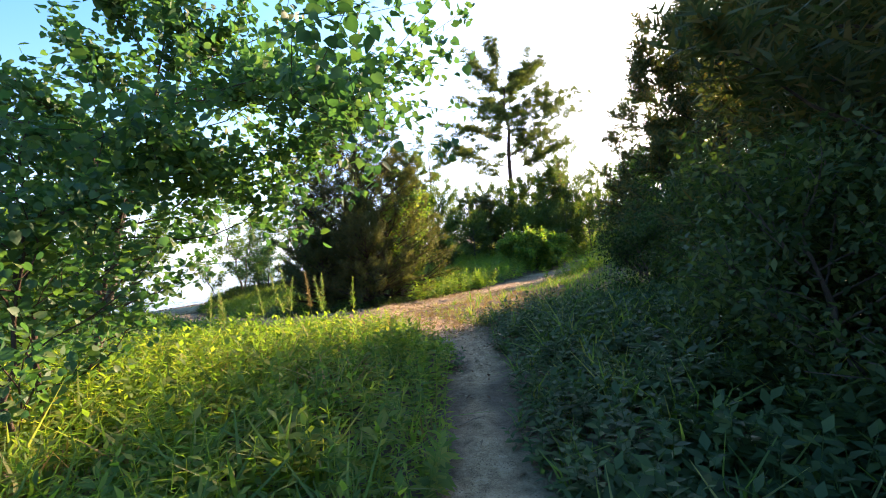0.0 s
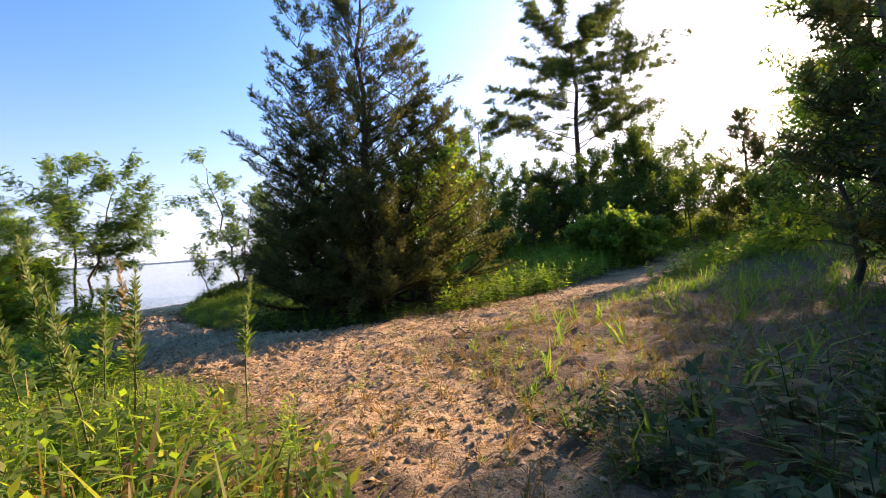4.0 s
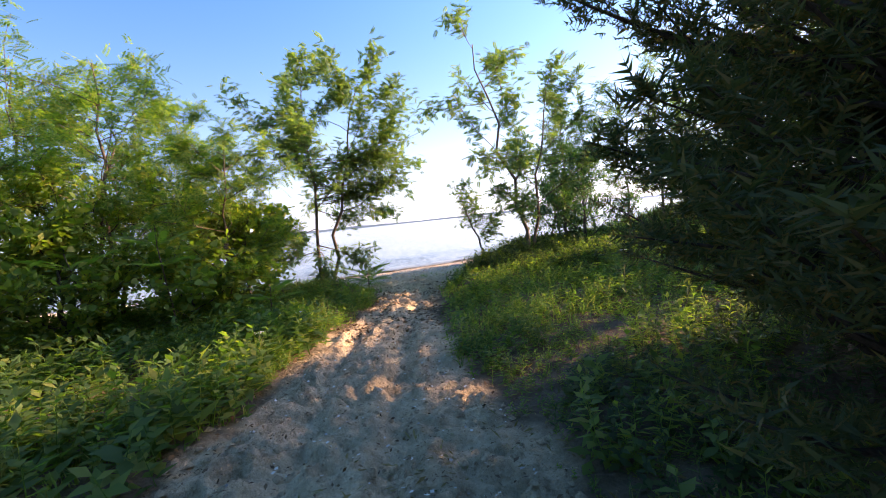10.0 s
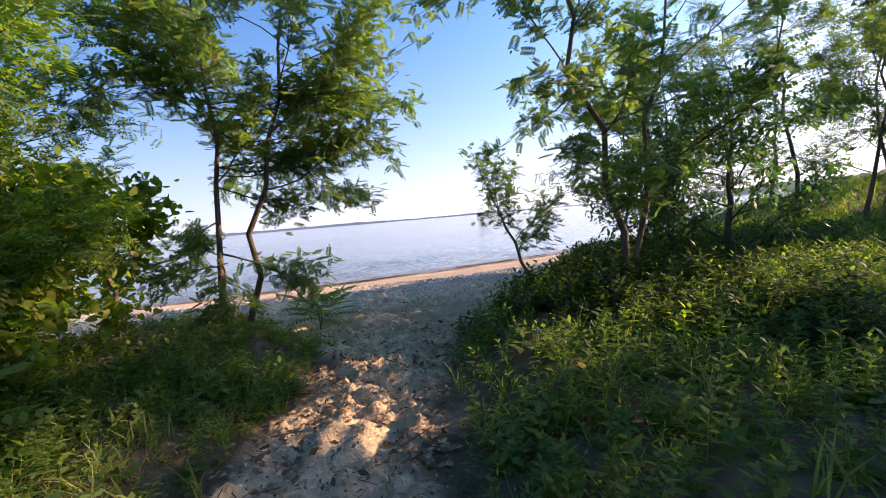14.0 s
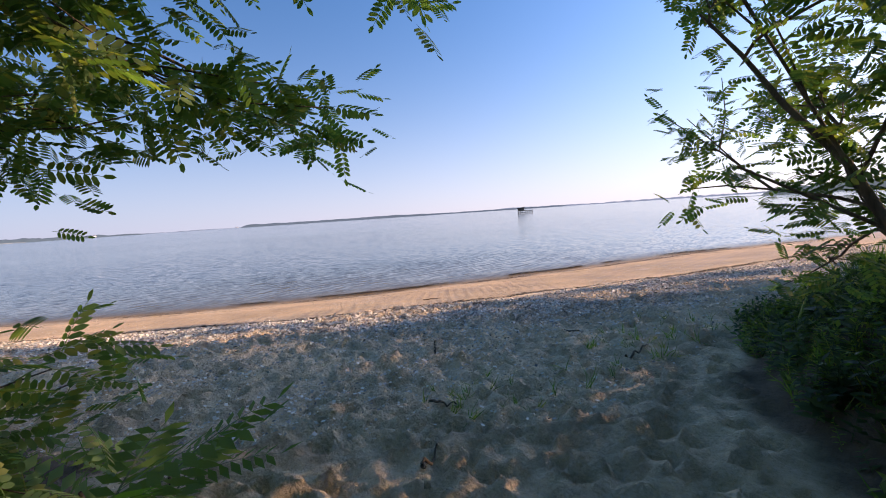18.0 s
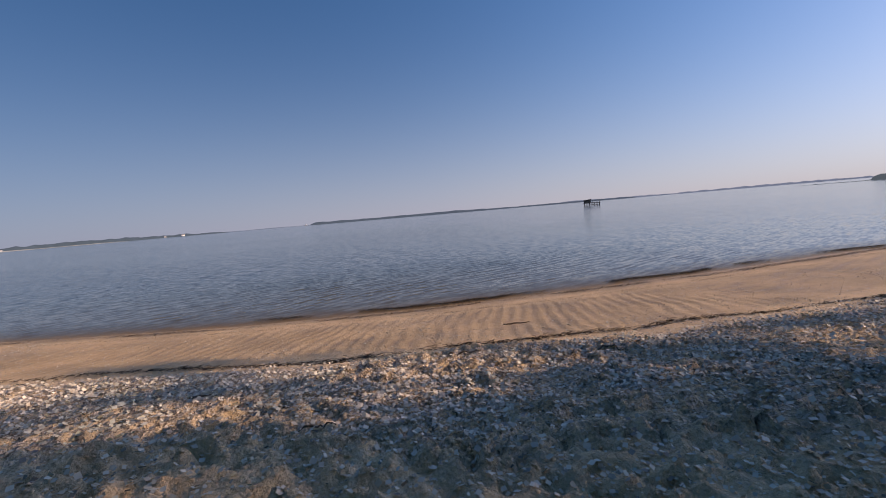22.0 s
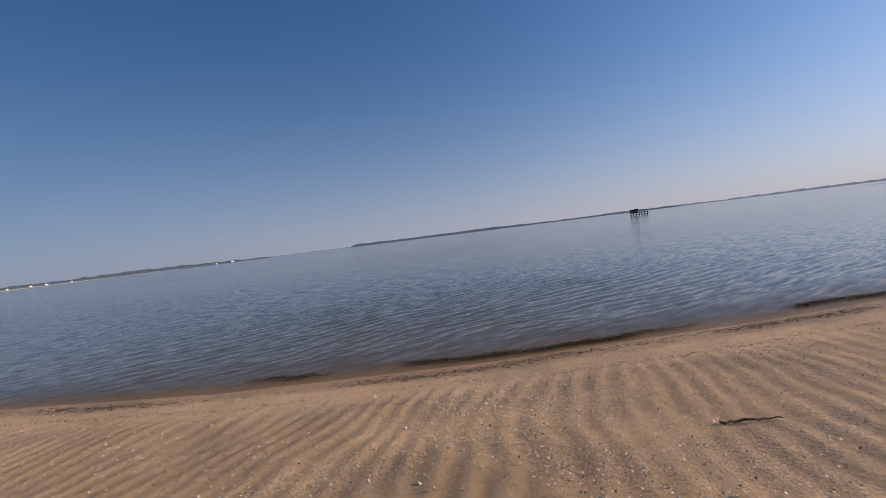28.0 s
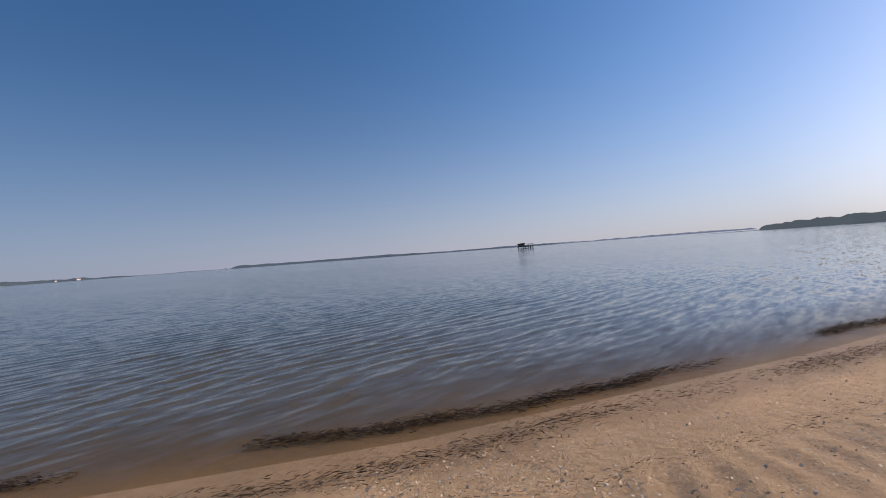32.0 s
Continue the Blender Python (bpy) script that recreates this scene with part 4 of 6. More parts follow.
WEEDS = [weed(18, 0.40, 0.12, 1), weed(14, 0.40, 0.1, 2, DIAMOND), weed(18, 0.32, 0.2, 3), weed(10, 0.48, 0.15, 4, DIAMOND, 0.8)]

# ---- trees ----


def limb_set(rng, base, top, count, first, reach, rise, droop=0.0, fine=4, targets=(), stout=1.0, keep=None):
    """Limbs with side twigs off a trunk line. Gives tubes and the leaf sites (places, headings)."""
    tubes, sites, heads = [], [], []
    base, top = np.array(base, float), np.array(top, float)
    span = np.linalg.norm(top - base)
    trunk = np.linspace(0, 1, 9)[:, None] * (top - base) + base
    trunk[1:-1] += rng.normal(0, min(0.018 * span, 0.1), (7, 3)) * np.array([1, 1, 0.3])
    r0 = (0.012 * span + 0.022) * stout
    tubes.append(tube(trunk, np.linspace(r0, r0 * 0.22, 9), 8))
    goals = []
    for k in range(count):
        f = first + (1 - first) * (k + rng.uniform(0, 0.8)) / count
        a = k * 2.4 + rng.uniform(-0.6, 0.6)
        ln = reach * (0.55 + 0.45 * math.sin(math.pi * min(1, 0.25 + 0.75 * (f - first) / (1 - first)))) * rng.uniform(0.75, 1.15)
        i = min(7, int(f * 8))
        p = trunk[i] + (trunk[i + 1] - trunk[i]) * (f * 8 - i)
        up = rise * rng.uniform(0.6, 1.3) + 0.5 * f
        goals.append((p, np.array([math.cos(a), math.sin(a), up]), ln, f))
    def free(q):
        return off_walk(q) & (keep(q) if keep else True)
    for tx, ty, tz, f in targets:
        f = min(0.9, f * rng.uniform(0.8, 1.2))
        i = min(7, int(f * 8))
        p = trunk[i] + (trunk[i + 1] - trunk[i]) * (f * 8 - i)
        d = np.array([tx, ty, tz]) - p
        goals.append((p, d, np.linalg.norm(d), f))
    for p, d, ln, f in goals:
        l = wander(p, d, ln, 7, 0.15, rng, 0.02 - droop)
        if not free(l).all():
            stop = int(np.argmin(free(l))) - 1
            if stop < 3:
                continue
            l = np.linspace(l[0], l[stop], 8)
        rb = max(0.008, r0 * 0.36 * (1 - 0.6 * f) * min(1, ln / reach + 0.3))
        tubes.append(tube(l, np.linspace(rb, 0.005, 8), 5))
        for q in range(fine):
            k = rng.integers(2, 7)
            side = unit(np.cross(l[k] - l[k - 1], [0, 0, 1]) * rng.choice([-1, 1]) + unit(l[k] - l[k - 1]) * 0.9 + np.array([0, 0, rng.uniform(-0.15, 0.45)]))
            tw = wander(l[k], side, ln * rng.uniform(0.28, 0.55), 4, 0.16, rng, -droop)
            if not free(tw).all():
                continue
            tubes.append(tube(tw[::2], np.linspace(0.006, 0.003, 3), 3))
            for j in range(1, 5):
                for _ in range(2):
                    sites.append(tw[j] + rng.normal(0, 0.03, 3))
                    heads.append(tw[j] - tw[j - 1])
        for j in range(3, 8):
            sites.append(l[j])
            heads.append(l[j] - l[j - 1])
    return tubes, np.array(sites), np.array(heads)


def feathered_tree(name, base, tops, label, seed, count=12, first=0.35, reach=1.6, rise=0.35, per=2, leaf=0.26, fine=4, targets=(), leaf_mat=None, bark=None, category="tree", group="", frond=None, twin=(0, 0), keep=None):
    """A tree with feathered leaves; one or more stems from one root."""
    rng = np.random.default_rng(seed)
    e = thing(name, base, label, category, group)
    all_sites, all_heads, limbs = [], [], []
    for k, top in enumerate(tops):
        b = np.array(base, float) + (rng.normal(0, 0.12, 3) * np.array([1, 1, 0]) + np.array([*twin, 0.0]) if k else 0) - np.array([0, 0, 0.08])
        tubes, s, h = limb_set(rng, b, top, count, first, reach, rise, 0.02, fine, targets if k == 0 else (), 0.6, keep)
        part("trunk", mesh_np("trunk", *tubes[0], bark or BARK_LOCUST, True), e)
        limbs += tubes[1:]
        all_sites.append(s)
        all_heads.append(h)
    part("branchwork", mesh_np("branchwork", *join(limbs), bark or BARK_LOCUST, True), e)
    s, h = np.repeat(np.concatenate(all_sites), per, 0), np.repeat(np.concatenate(all_heads), per, 0)
    ok = off_walk(s) & (keep(s) if keep else True)
    s, h = s[ok], h[ok]
    n = len(s)
    ahead = unit(h) * 0.5 + unit(rng.normal(0, 1, (n, 3)) * np.array([1, 1, 0.45])) + np.array([0, 0, -0.12])
    up = np.array([0, 0, 1.0]) + rng.normal(0, 0.35, (n, 3))
    tv, tf = frond or LOCUST_FROND
    v, f = spread(tv, tf, s + rng.normal(0, 0.09, (n, 3)), ahead, up, leaf * rng.uniform(0.7, 1.15, n))
    part("crown", mesh_np("crown", v, f, leaf_mat or LOCUST_LEAF), e, "airy feathered green leaves")
    return e


def simple_tree(name, base, height_, reach, label, seed, leaf_mat, template, leaf, per=5, count=14, first=0.25, rise=0.45, bark=None, lean=(0, 0), fine=5, group="", category="tree", targets=(), keep=None, stout=1.0):
    """A broadleaf tree or shrub with single leaves."""
    rng = np.random.default_rng(seed)
    e = thing(name, base, label, category, group)
    b = np.array(base, float) - np.array([0, 0, 0.08])
    tubes, s, h = limb_set(rng, b, b + np.array([lean[0], lean[1], height_]), count, first, reach, rise, 0.0, fine, targets, stout, keep)
    part("trunk", mesh_np("trunk", *tubes[0], bark or BARK_GREY, True), e)
    part("branchwork", mesh_np("branchwork", *join(tubes[1:]), bark or BARK_GREY, True), e)
    s, h = np.repeat(s, per, 0), np.repeat(h, per, 0)
    ok = off_walk(s) & (keep(s) if keep else True)
    s, h = s[ok], h[ok]
    n = len(s)
    ahead = unit(h) * 0.4 + unit(rng.normal(0, 1, (n, 3))) + np.array([0, 0, -0.25])
    up = np.array([0, 0, 1.0]) + rng.normal(0, 0.5, (n, 3))
    v, f = spread(*template, s + rng.normal(0, 0.10 * max(1, reach / 2), (n, 3)), ahead, up, leaf * rng.uniform(0.6, 1.2, n))
    part("crown", mesh_np("crown", v, f, leaf_mat), e, "leafy green crown")
    return e


def cedar(name, base, tall, wide, label, seed, rows=30, per_row=9, sprigs=70, size=0.26, skirt=0.3, tops=(), near=0):
    """A dense conical cedar with ragged outline, branches nearly to the ground."""
    rng = np.random.default_rng(seed)
    e = thing(name, base, label, "cedar")
    base = np.array(base, float)
    spine = np.linspace(0, 1, 10)[:, None] * np.array([0, 0, tall * 0.97]) + base
    spine[1:, :2] += rng.normal(0, 0.05, (9, 2))
    part("trunk", mesh_np("trunk", *tube(spine, np.linspace(0.035 * tall * 0.55, 0.02, 10), 8), BARK_CEDAR, True), e)
    limbs, sites, heads = [], [], []
    stems = [(base, tall, wide)] + [(base + np.array([dx, dy, 0]), t * tall, wide * w) for dx, dy, t, w in tops]
    for sb, st, sw in stems:
        for k in range(rows if st == tall else rows // 2):
            f = skirt / st + (0.985 - skirt / st) * (k / (rows if st == tall else rows // 2)) ** 1.05
            profile = sw * (min(1.0, 0.8 + 1.0 * f) * (1 - f) ** 0.55 + 0.03)
            for q in range(max(3, int(per_row * (1 - 0.55 * f)))):
                a = rng.uniform(0, 6.283)
                ln = profile * rng.choice([0.7, 0.9, 1.0, 1.08, 1.28], p=[0.2, 0.28, 0.28, 0.14, 0.10])
                start = sb + np.array([0, 0, f * st])
                l = wander(start, (math.cos(a), math.sin(a), rng.uniform(-0.05, 0.45) + 0.55 * f), ln, 6, 0.10, rng, 0.05)
                if (line_clear(l[:, 0], l[:, 1], WALK_LINE) < 0.2).any():
                    continue
                limbs.append(tube(l[::2], np.linspace(0.03 * (1 - f) + 0.008, 0.003, 4), 4))
                m = int(sprigs * (0.35 + 0.65 * ln / wide) * (1.0 if st == tall else 0.75))
                u = rng.uniform(0.32, 1.0, m) ** 0.7 * 6
                i = np.minimum(u.astype(int), 5)
                along = l[i + 1] - l[i]
                p = l[i] + along * (u - i)[:, None]
                side = unit(rng.normal(0, 1, (m, 3)) * np.array([1, 1, 0.6]))
                fan = 0.20 * ln * (1.05 - u / 6)[:, None] + 0.05
                sites.append(p + side * fan * rng.uniform(0, 1, (m, 1)))
                heads.append(unit(along) * 0.9 + side + np.array([0, 0, 0.25]))
    for l in limbs[:near]:
        part("branch", mesh_np("branch", *l, BARK_CEDAR, True), e)
    tagged(part("branchwork", mesh_np("branchwork", *join(limbs[near:]), BARK_CEDAR, True), e), kind="stuff")
    s, h = np.concatenate(sites), np.concatenate(heads)
    ok = (s[:, 2] > base[2] + 0.1) & (line_clear(s[:, 0], s[:, 1], WALK_LINE) > 0.25)
    s, h = s[ok], h[ok]
    v, f = spread(*SPRIG, s, h, np.array([0, 0, 1.0]) + rng.normal(0, 0.5, (len(s), 3)), size * rng.uniform(0.65, 1.25, len(s)))
    # dry marks the sunny side, where sunlight is painted in by the warmer copy
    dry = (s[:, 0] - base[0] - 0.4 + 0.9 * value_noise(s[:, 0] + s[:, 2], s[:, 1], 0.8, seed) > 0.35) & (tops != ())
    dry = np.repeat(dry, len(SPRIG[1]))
    part("crown", mesh_np("crown", v, f[~dry], CEDAR_LEAF), e, "dense dark green scaly foliage")
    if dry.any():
        part("sunlit_foliage", mesh_np("sunlit_foliage", v, f[dry], CEDAR_SUNLIT), e, "foliage on the sunny side with sunlight painted in as olive-brown")
    return e


def pine(name, base, tall, label, seed, first=0.45, reach=3.2, clumps=15, limbs=20, girth=0.24):
    rng = np.random.default_rng(seed)
    e = thing(name, base, label, "pine tree", "tall pines")
    base = np.array(base, float)
    tubes, s, h = limb_set(rng, base - np.array([0, 0, 0.1]), base + np.array([rng.normal(0, 0.4), rng.normal(0, 0.4), tall]), limbs, first, reach, 0.14, 0.0, 6)
    tubes[0] = tube(np.array([tubes[0][0][k * 8:(k + 1) * 8].mean(0) for k in range(9)]), np.linspace(girth, girth * 0.3, 9), 10)
    part("trunk", mesh_np("trunk", *tubes[0], BARK_PINE, True), e)
    part("branchwork", mesh_np("branchwork", *join(tubes[1:]), BARK_PINE, True), e)
    s, h = np.repeat(s, clumps // 3, 0), np.repeat(h, clumps // 3, 0)
    n = len(s)
    v, f = spread(*TUFT, s + rng.normal(0, 0.16, (n, 3)) * np.array([1, 1, 0.5]), unit(h) + rng.normal(0, 0.6, (n, 3)) + np.array([0, 0, 0.3]), np.array([0, 0, 1.0]) + rng.normal(0, 0.3, (n, 3)), rng.uniform(0.28, 0.44, n))
    part("crown", mesh_np("crown", v, f, PINE_NEEDLE), e, "clumps of long green needles")
    return e


def gz(x, y, up=0.0):
    return (x, y, float(height(x, y)) + up)


# the large cedar beside the junction
cedar("red_cedar", gz(-3.2, 17.1), 9.1, 3.3, "large dense dark green cedar beside the sandy path", 21, 28, 9, 150, 0.135, 0.25,
      [(1.1, -0.4, 0.78, 0.7), (1.8, 0.9, 0.64, 0.65), (-0.6, 0.9, 0.86, 0.8), (-1.5, 0.6, 0.82, 0.7), (-1.5, -0.5, 0.92, 0.72), (-1.7, -0.4, 0.55, 0.6), (-1.3, -1.0, 0.3, 0.62), (0.4, -1.3, 0.34, 0.62)], 160)
# the dark cedars on the shaded side of the first stretch
cedar("red_cedar", gz(7.6, 11.6), 9.5, 2.6, "tall dark cedar shading the start of the path", 22, 24, 8, 45, 0.44, 0.3, [(-1.2, 0.8, 0.8, 0.8)])
cedar("red_cedar", gz(6.0, 6.2), 8.5, 2.6, "dark cedar hung with climbing leaves beside the path", 23, 22, 8, 45, 0.44, 0.4, [(0.9, -1.4, 0.85, 0.8)])
cedar("red_cedar", gz(4.7, 3.2), 8.8, 2.7, "dark spreading cedar over the shaded thicket", 24, 22, 9, 50, 0.42, 0.9, [(0.8, 1.2, 0.9, 0.8)])

# locusts at the head of the beach
feathered_tree("locust_tree", gz(-15.1, 19.66), [(-15.3, 19.9, 6.6), (-14.1, 20.8, 6.5)], "slender two-stemmed locust tree at the edge of the beach", 31, 12, 0.36, 2.0, 0.3, 4, 0.205, 6,
               [(-14.4, 22.6, 3.5, 0.45), (-14.9, 22.2, 3.5, 0.45), (-14.8, 21.8, 3.4, 0.42), (-14.0, 22.3, 3.7, 0.5), (-13.7, 22.5, 3.95, 0.52), (-14.3, 22.0, 3.9, 0.5), (-15.4, 21.6, 3.6, 0.45), (-15.0, 21.2, 3.9, 0.48), (-14.2, 21.6, 4.4, 0.55),
                (-13.3, 22.0, 4.6, 0.6), (-13.2, 21.2, 5.2, 0.65), (-14.6, 22.4, 4.7, 0.6), (-14.2, 20.8, 2.35, 0.2), (-16.4, 20.4, 2.6, 0.25), (-14.0, 19.4, 2.2, 0.16), (-16.0, 18.9, 2.4, 0.2), (-14.3, 18.6, 4.6, 0.6), (-15.6, 18.2, 4.9, 0.6)],
               twin=(-0.2, 0.3), keep=lambda p: ((p[:, 2] > 3.1) | (p[:, 1] < 21.1)) & (p[:, 1] < 22.6))
feathered_tree("locust_tree", gz(-10.6, 22.6), [(-11.4, 22.2, 6.9), (-10.0, 23.0, 5.6)], "tall leaning locust tree on the grassy bank", 32, 8, 0.3, 1.5, 0.4, 2, 0.215, 6,
               [(-12.6, 22.0, 5.3, 0.62), (-10.2, 21.6, 5.4, 0.6), (-9.5, 23.2, 4.0, 0.4), (-11.4, 23.2, 3.0, 0.22), (-9.9, 22.0, 2.6, 0.2), (-12.2, 22.9, 4.2, 0.4), (-11.6, 23.8, 4.0, 0.4), (-11.0, 21.9, 3.4, 0.3)])
feathered_tree("locust_sapling", gz(-11.9, 22.8), [(-13.2, 23.3, 3.5)], "young locust leaning over the path's end with bare twigs", 33, 7, 0.35, 0.7, 0.35, 2, 0.16, 5,
               [(-13.95, 23.5, 3.1, 0.6), (-13.7, 23.7, 3.2, 0.65), (-13.7, 23.2, 2.9, 0.6), (-13.2, 24.2, 2.9, 0.5), (-12.9, 24.4, 3.1, 0.5), (-12.2, 23.6, 2.9, 0.35), (-11.6, 23.4, 3.1, 0.4)],
               keep=lambda p: ((p[:, 2] > 2.65) | (p[:, 0] > -13.1)) & (p[:, 1] > 22.6 - 0.9 * (p[:, 0] + 12.6).clip(-9, 0)))
for x_, y_, t_, s_ in ((-10.4, 29.6, 4.6, 41), (-9.2, 29.2, 5.0, 42), (-11.3, 28.4, 4.0, 43), (-7.8, 31.0, 4.6, 44), (-12.0, 26.6, 3.6, 45), (-9.9, 33.0, 5.6, 46), (-7.0, 35.0, 6.8, 47), (-6.0, 30.8, 4.2, 48), (-5.0, 38.0, 8.5, 49), (-11.3, 26.4, 4.2, 50), (-8.2, 28.0, 3.6, 52)):
    b_ = gz(x_, y_)
    feathered_tree("locust_tree", b_, [(x_ + 0.3 * math.sin(s_), y_ + 0.3 * math.cos(s_), b_[2] + t_)], "thin locust tree on the grassy bluff above the beach", s_, 11, 0.22, 1.5, 0.3, 2, 0.29, 4, group="trees on the bluff", frond=LIGHT_FROND)

# the leafy clump left of the sandy track
# brighter broad leaf here puts sunlight on the clump into the colour
for x_, y_, t_, s_, r_ in ((-15.4, 15.3, 4.9, 61, 1.9), (-17.2, 14.4, 5.2, 62, 2.1), (-14.6, 13.0, 4.2, 63, 1.8), (-13.9, 16.8, 3.2, 64, 1.4), (-16.8, 17.2, 4.4, 65, 1.7), (-18.8, 16.0, 4.6, 66, 2.0), (-16.2, 11.0, 4.6, 67, 2.0), (-18.7, 12.0, 5.0, 68, 2.1)):
    b_ = gz(x_, y_)
    feathered_tree("locust_tree", b_, [(x_ + 0.3, y_ + 0.2, b_[2] + t_), (x_ - 0.7, y_ + 0.5, b_[2] + t_ * 0.85)], "bushy locust tree in the dense clump beside the track", s_, 13, 0.13, r_, 0.25, 3, 0.27, 4, leaf_mat=BROAD_LEAF, group="trees in the clump", frond=LIGHT_FROND)
# bright weed leaf paints in sunlight on these shrubs
for x_, y_, t_, s_ in ((-13.8, 14.4, 1.9, 71), (-14.6, 17.6, 1.6, 72), (-12.9, 12.4, 1.8, 73), (-13.4, 16.0, 1.1, 74), (-15.8, 18.6, 1.8, 75), (-11.6, 10.4, 1.9, 76)):
    simple_tree("shrub", gz(x_, y_), t_, 1.0, "dense green shrub at the foot of the trees", s_, WEED_LEAF, HEART, 0.11, 3, 13, 0.08, 0.5, group="shrubs", category="shrub")

for x_, y_, t_, s_ in ((-10.6, 24.7, 2.0, 77), (-9.7, 23.9, 2.2, 78), (-11.3, 25.7, 1.7, 79)):
    simple_tree("shrub", gz(x_, y_), t_, 1.1, "shaded green shrub on the bank above the beach", s_, REDBUD_LEAF, DIAMOND, 0.10, 5, 14, 0.08, 0.5, group="bank shrubs", category="shrub")

# same bright weed leaf, standing in for sunlight at the clump's foot
for x_, y_, t_, s_ in ((-14.6, 14.6, 2.3, 191), (-15.6, 16.2, 2.4, 192), (-13.7, 13.1, 2.2, 193), (-16.2, 12.8, 2.6, 194), (-15.0, 17.4, 1.9, 195), (-12.6, 11.4, 1.8, 196)):
    simple_tree("shrub", gz(x_, y_), t_, 1.3, "leafy shrub filling the foot of the clump", s_, WEED_LEAF, DIAMOND, 0.12, 5, 14, 0.06, 0.45, group="clump shrubs", category="shrub")


def sumac(x, y, tall, fronds, seed):
    """A short stem with long arching fronds spread all round its top."""
    rng = np.random.default_rng(seed)
    b = np.array(gz(x, y))
    e = thing("sumac", b, "young sumac with long feathered fronds at the beach edge", "shrub", "sumacs")
    stem = wander(b - np.array([0, 0, 0.05]), (0.05, 0.05, 1), tall, 6, 0.08, rng)
    part("stem", mesh_np("stem", *tube(stem, np.linspace(0.014, 0.007, 7), 6), BARK_LOCUST, True), e)
    for k in range(fronds):
        a = k * 2.4 + rng.uniform(-0.3, 0.3)
        up = 0.15 + 0.7 * (k / fronds)
        p = stem[3 + (3 * k) // fronds]
        v, f = spread(*SUMAC_FROND, p[None], np.array([[math.cos(a), math.sin(a), up]]), np.array([[0, 0, 1.0]]), rng.uniform(0.5, 0.68))
        frond = part("frond", mesh_np("frond", v[:16], f[:4], STEM), e, "long green leaf stalk with paired leaflets")
        for q in range(4, len(f)):
            part("leaflet", mesh_np("leaflet", v[4 * q:4 * q + 4], f[:1], BANK_SHADED_LEAF), frond)


sumac(-14.85, 21.0, 0.62, 14, 80)
sumac(-15.3, 21.3, 0.4, 8, 82)
sumac(-12.9, 15.6, 1.9, 14, 83)
sumac(-13.4, 14.6, 1.6, 12, 84)
sumac(-12.6, 17.0, 0.7, 9, 85)

# the overhanging tree at the start, with heart-shaped leaves
simple_tree("redbud_tree", gz(-5.4, 6.3), 5.0, 2.0, "broadleaf tree with heart-shaped leaves arching over the path", 91, REDBUD_LEAF, HEART, 0.10, 8, 10, 0.55, 0.3, BARK_CEDAR, (1.7, -0.1), 7,
            targets=[(-1.0, 5.65, 4.05, 0.45), (-1.0, 6.7, 4.7, 0.6), (-1.5, 6.5, 4.9, 0.65), (-2.0, 6.3, 4.7, 0.6), (-2.2, 6.4, 4.4, 0.5), (-1.7, 7.0, 4.75, 0.6), (-2.5, 6.2, 4.4, 0.5), (-1.3, 6.1, 4.4, 0.5),
                     (-2.6, 5.4, 4.8, 0.6), (-1.9, 5.5, 5.2, 0.7), (-0.5, 6.0, 5.3, 0.75), (0.15, 4.6, 5.6, 0.8), (-0.4, 4.7, 5.3, 0.75), (0.4, 5.3, 5.4, 0.75), (-1.2, 4.6, 5.4, 0.75), (-2.2, 4.4, 5.2, 0.7), (-2.8, 5.0, 4.3, 0.5), (0.1, 5.9, 5.4, 0.75), (-0.4, 6.2, 5.1, 0.7), (-0.6, 5.7, 5.0, 0.7)], keep=lambda p: (p[:, 1] < 6.75) & (p[:, 2] > 3.75), stout=0.5)
for x_, y_, t_, s_ in ((-3.9, 4.0, 3.0, 94), (-4.4, 5.4, 3.2, 95), (-3.4, 3.3, 2.2, 96)):
    simple_tree("redbud_tree", gz(x_, y_), t_, 1.0, "slender shaded sapling among the weeds", s_, REDBUD_LEAF, HEART, 0.08, 4, 13, 0.15, 0.4, BARK_CEDAR, (0.1, 0.1), 4, stout=0.5)
simple_tree("redbud_tree", gz(-5.2, 6.6), 4.2, 1.6, "thin broadleaf sapling beside the sunlit weeds", 92, REDBUD_LEAF, HEART, 0.11, 4, 12, 0.2, 0.35, BARK_GREY, (0.4, 0.3), 4)
simple_tree("redbud_tree", gz(-4.6, 2.4), 4.6, 1.9, "thin leafy sapling beside the start of the path", 93, REDBUD_LEAF, HEART, 0.10, 2, 10, 0.15, 0.35, BARK_GREY, (0.5, 0.0), 4)

# thicket on the right of the first stretch, its shade painted into the leaves
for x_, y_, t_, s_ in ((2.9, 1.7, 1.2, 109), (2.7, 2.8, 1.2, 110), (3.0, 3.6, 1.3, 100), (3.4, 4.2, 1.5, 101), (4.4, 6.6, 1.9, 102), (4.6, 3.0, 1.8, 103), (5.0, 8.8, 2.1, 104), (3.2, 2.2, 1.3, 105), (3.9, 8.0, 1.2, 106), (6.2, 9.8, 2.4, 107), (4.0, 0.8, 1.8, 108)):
    simple_tree("rose_thicket", gz(x_, y_), t_, 1.1, "glossy thorny thicket with the shade of the cedars painted into its leaves", s_, THICKET_SHADED_LEAF, DIAMOND, 0.075, 8, 16, 0.05, 0.5, BARK_GREY, (-0.3, 0.1), 5, group="thicket", category="shrub")

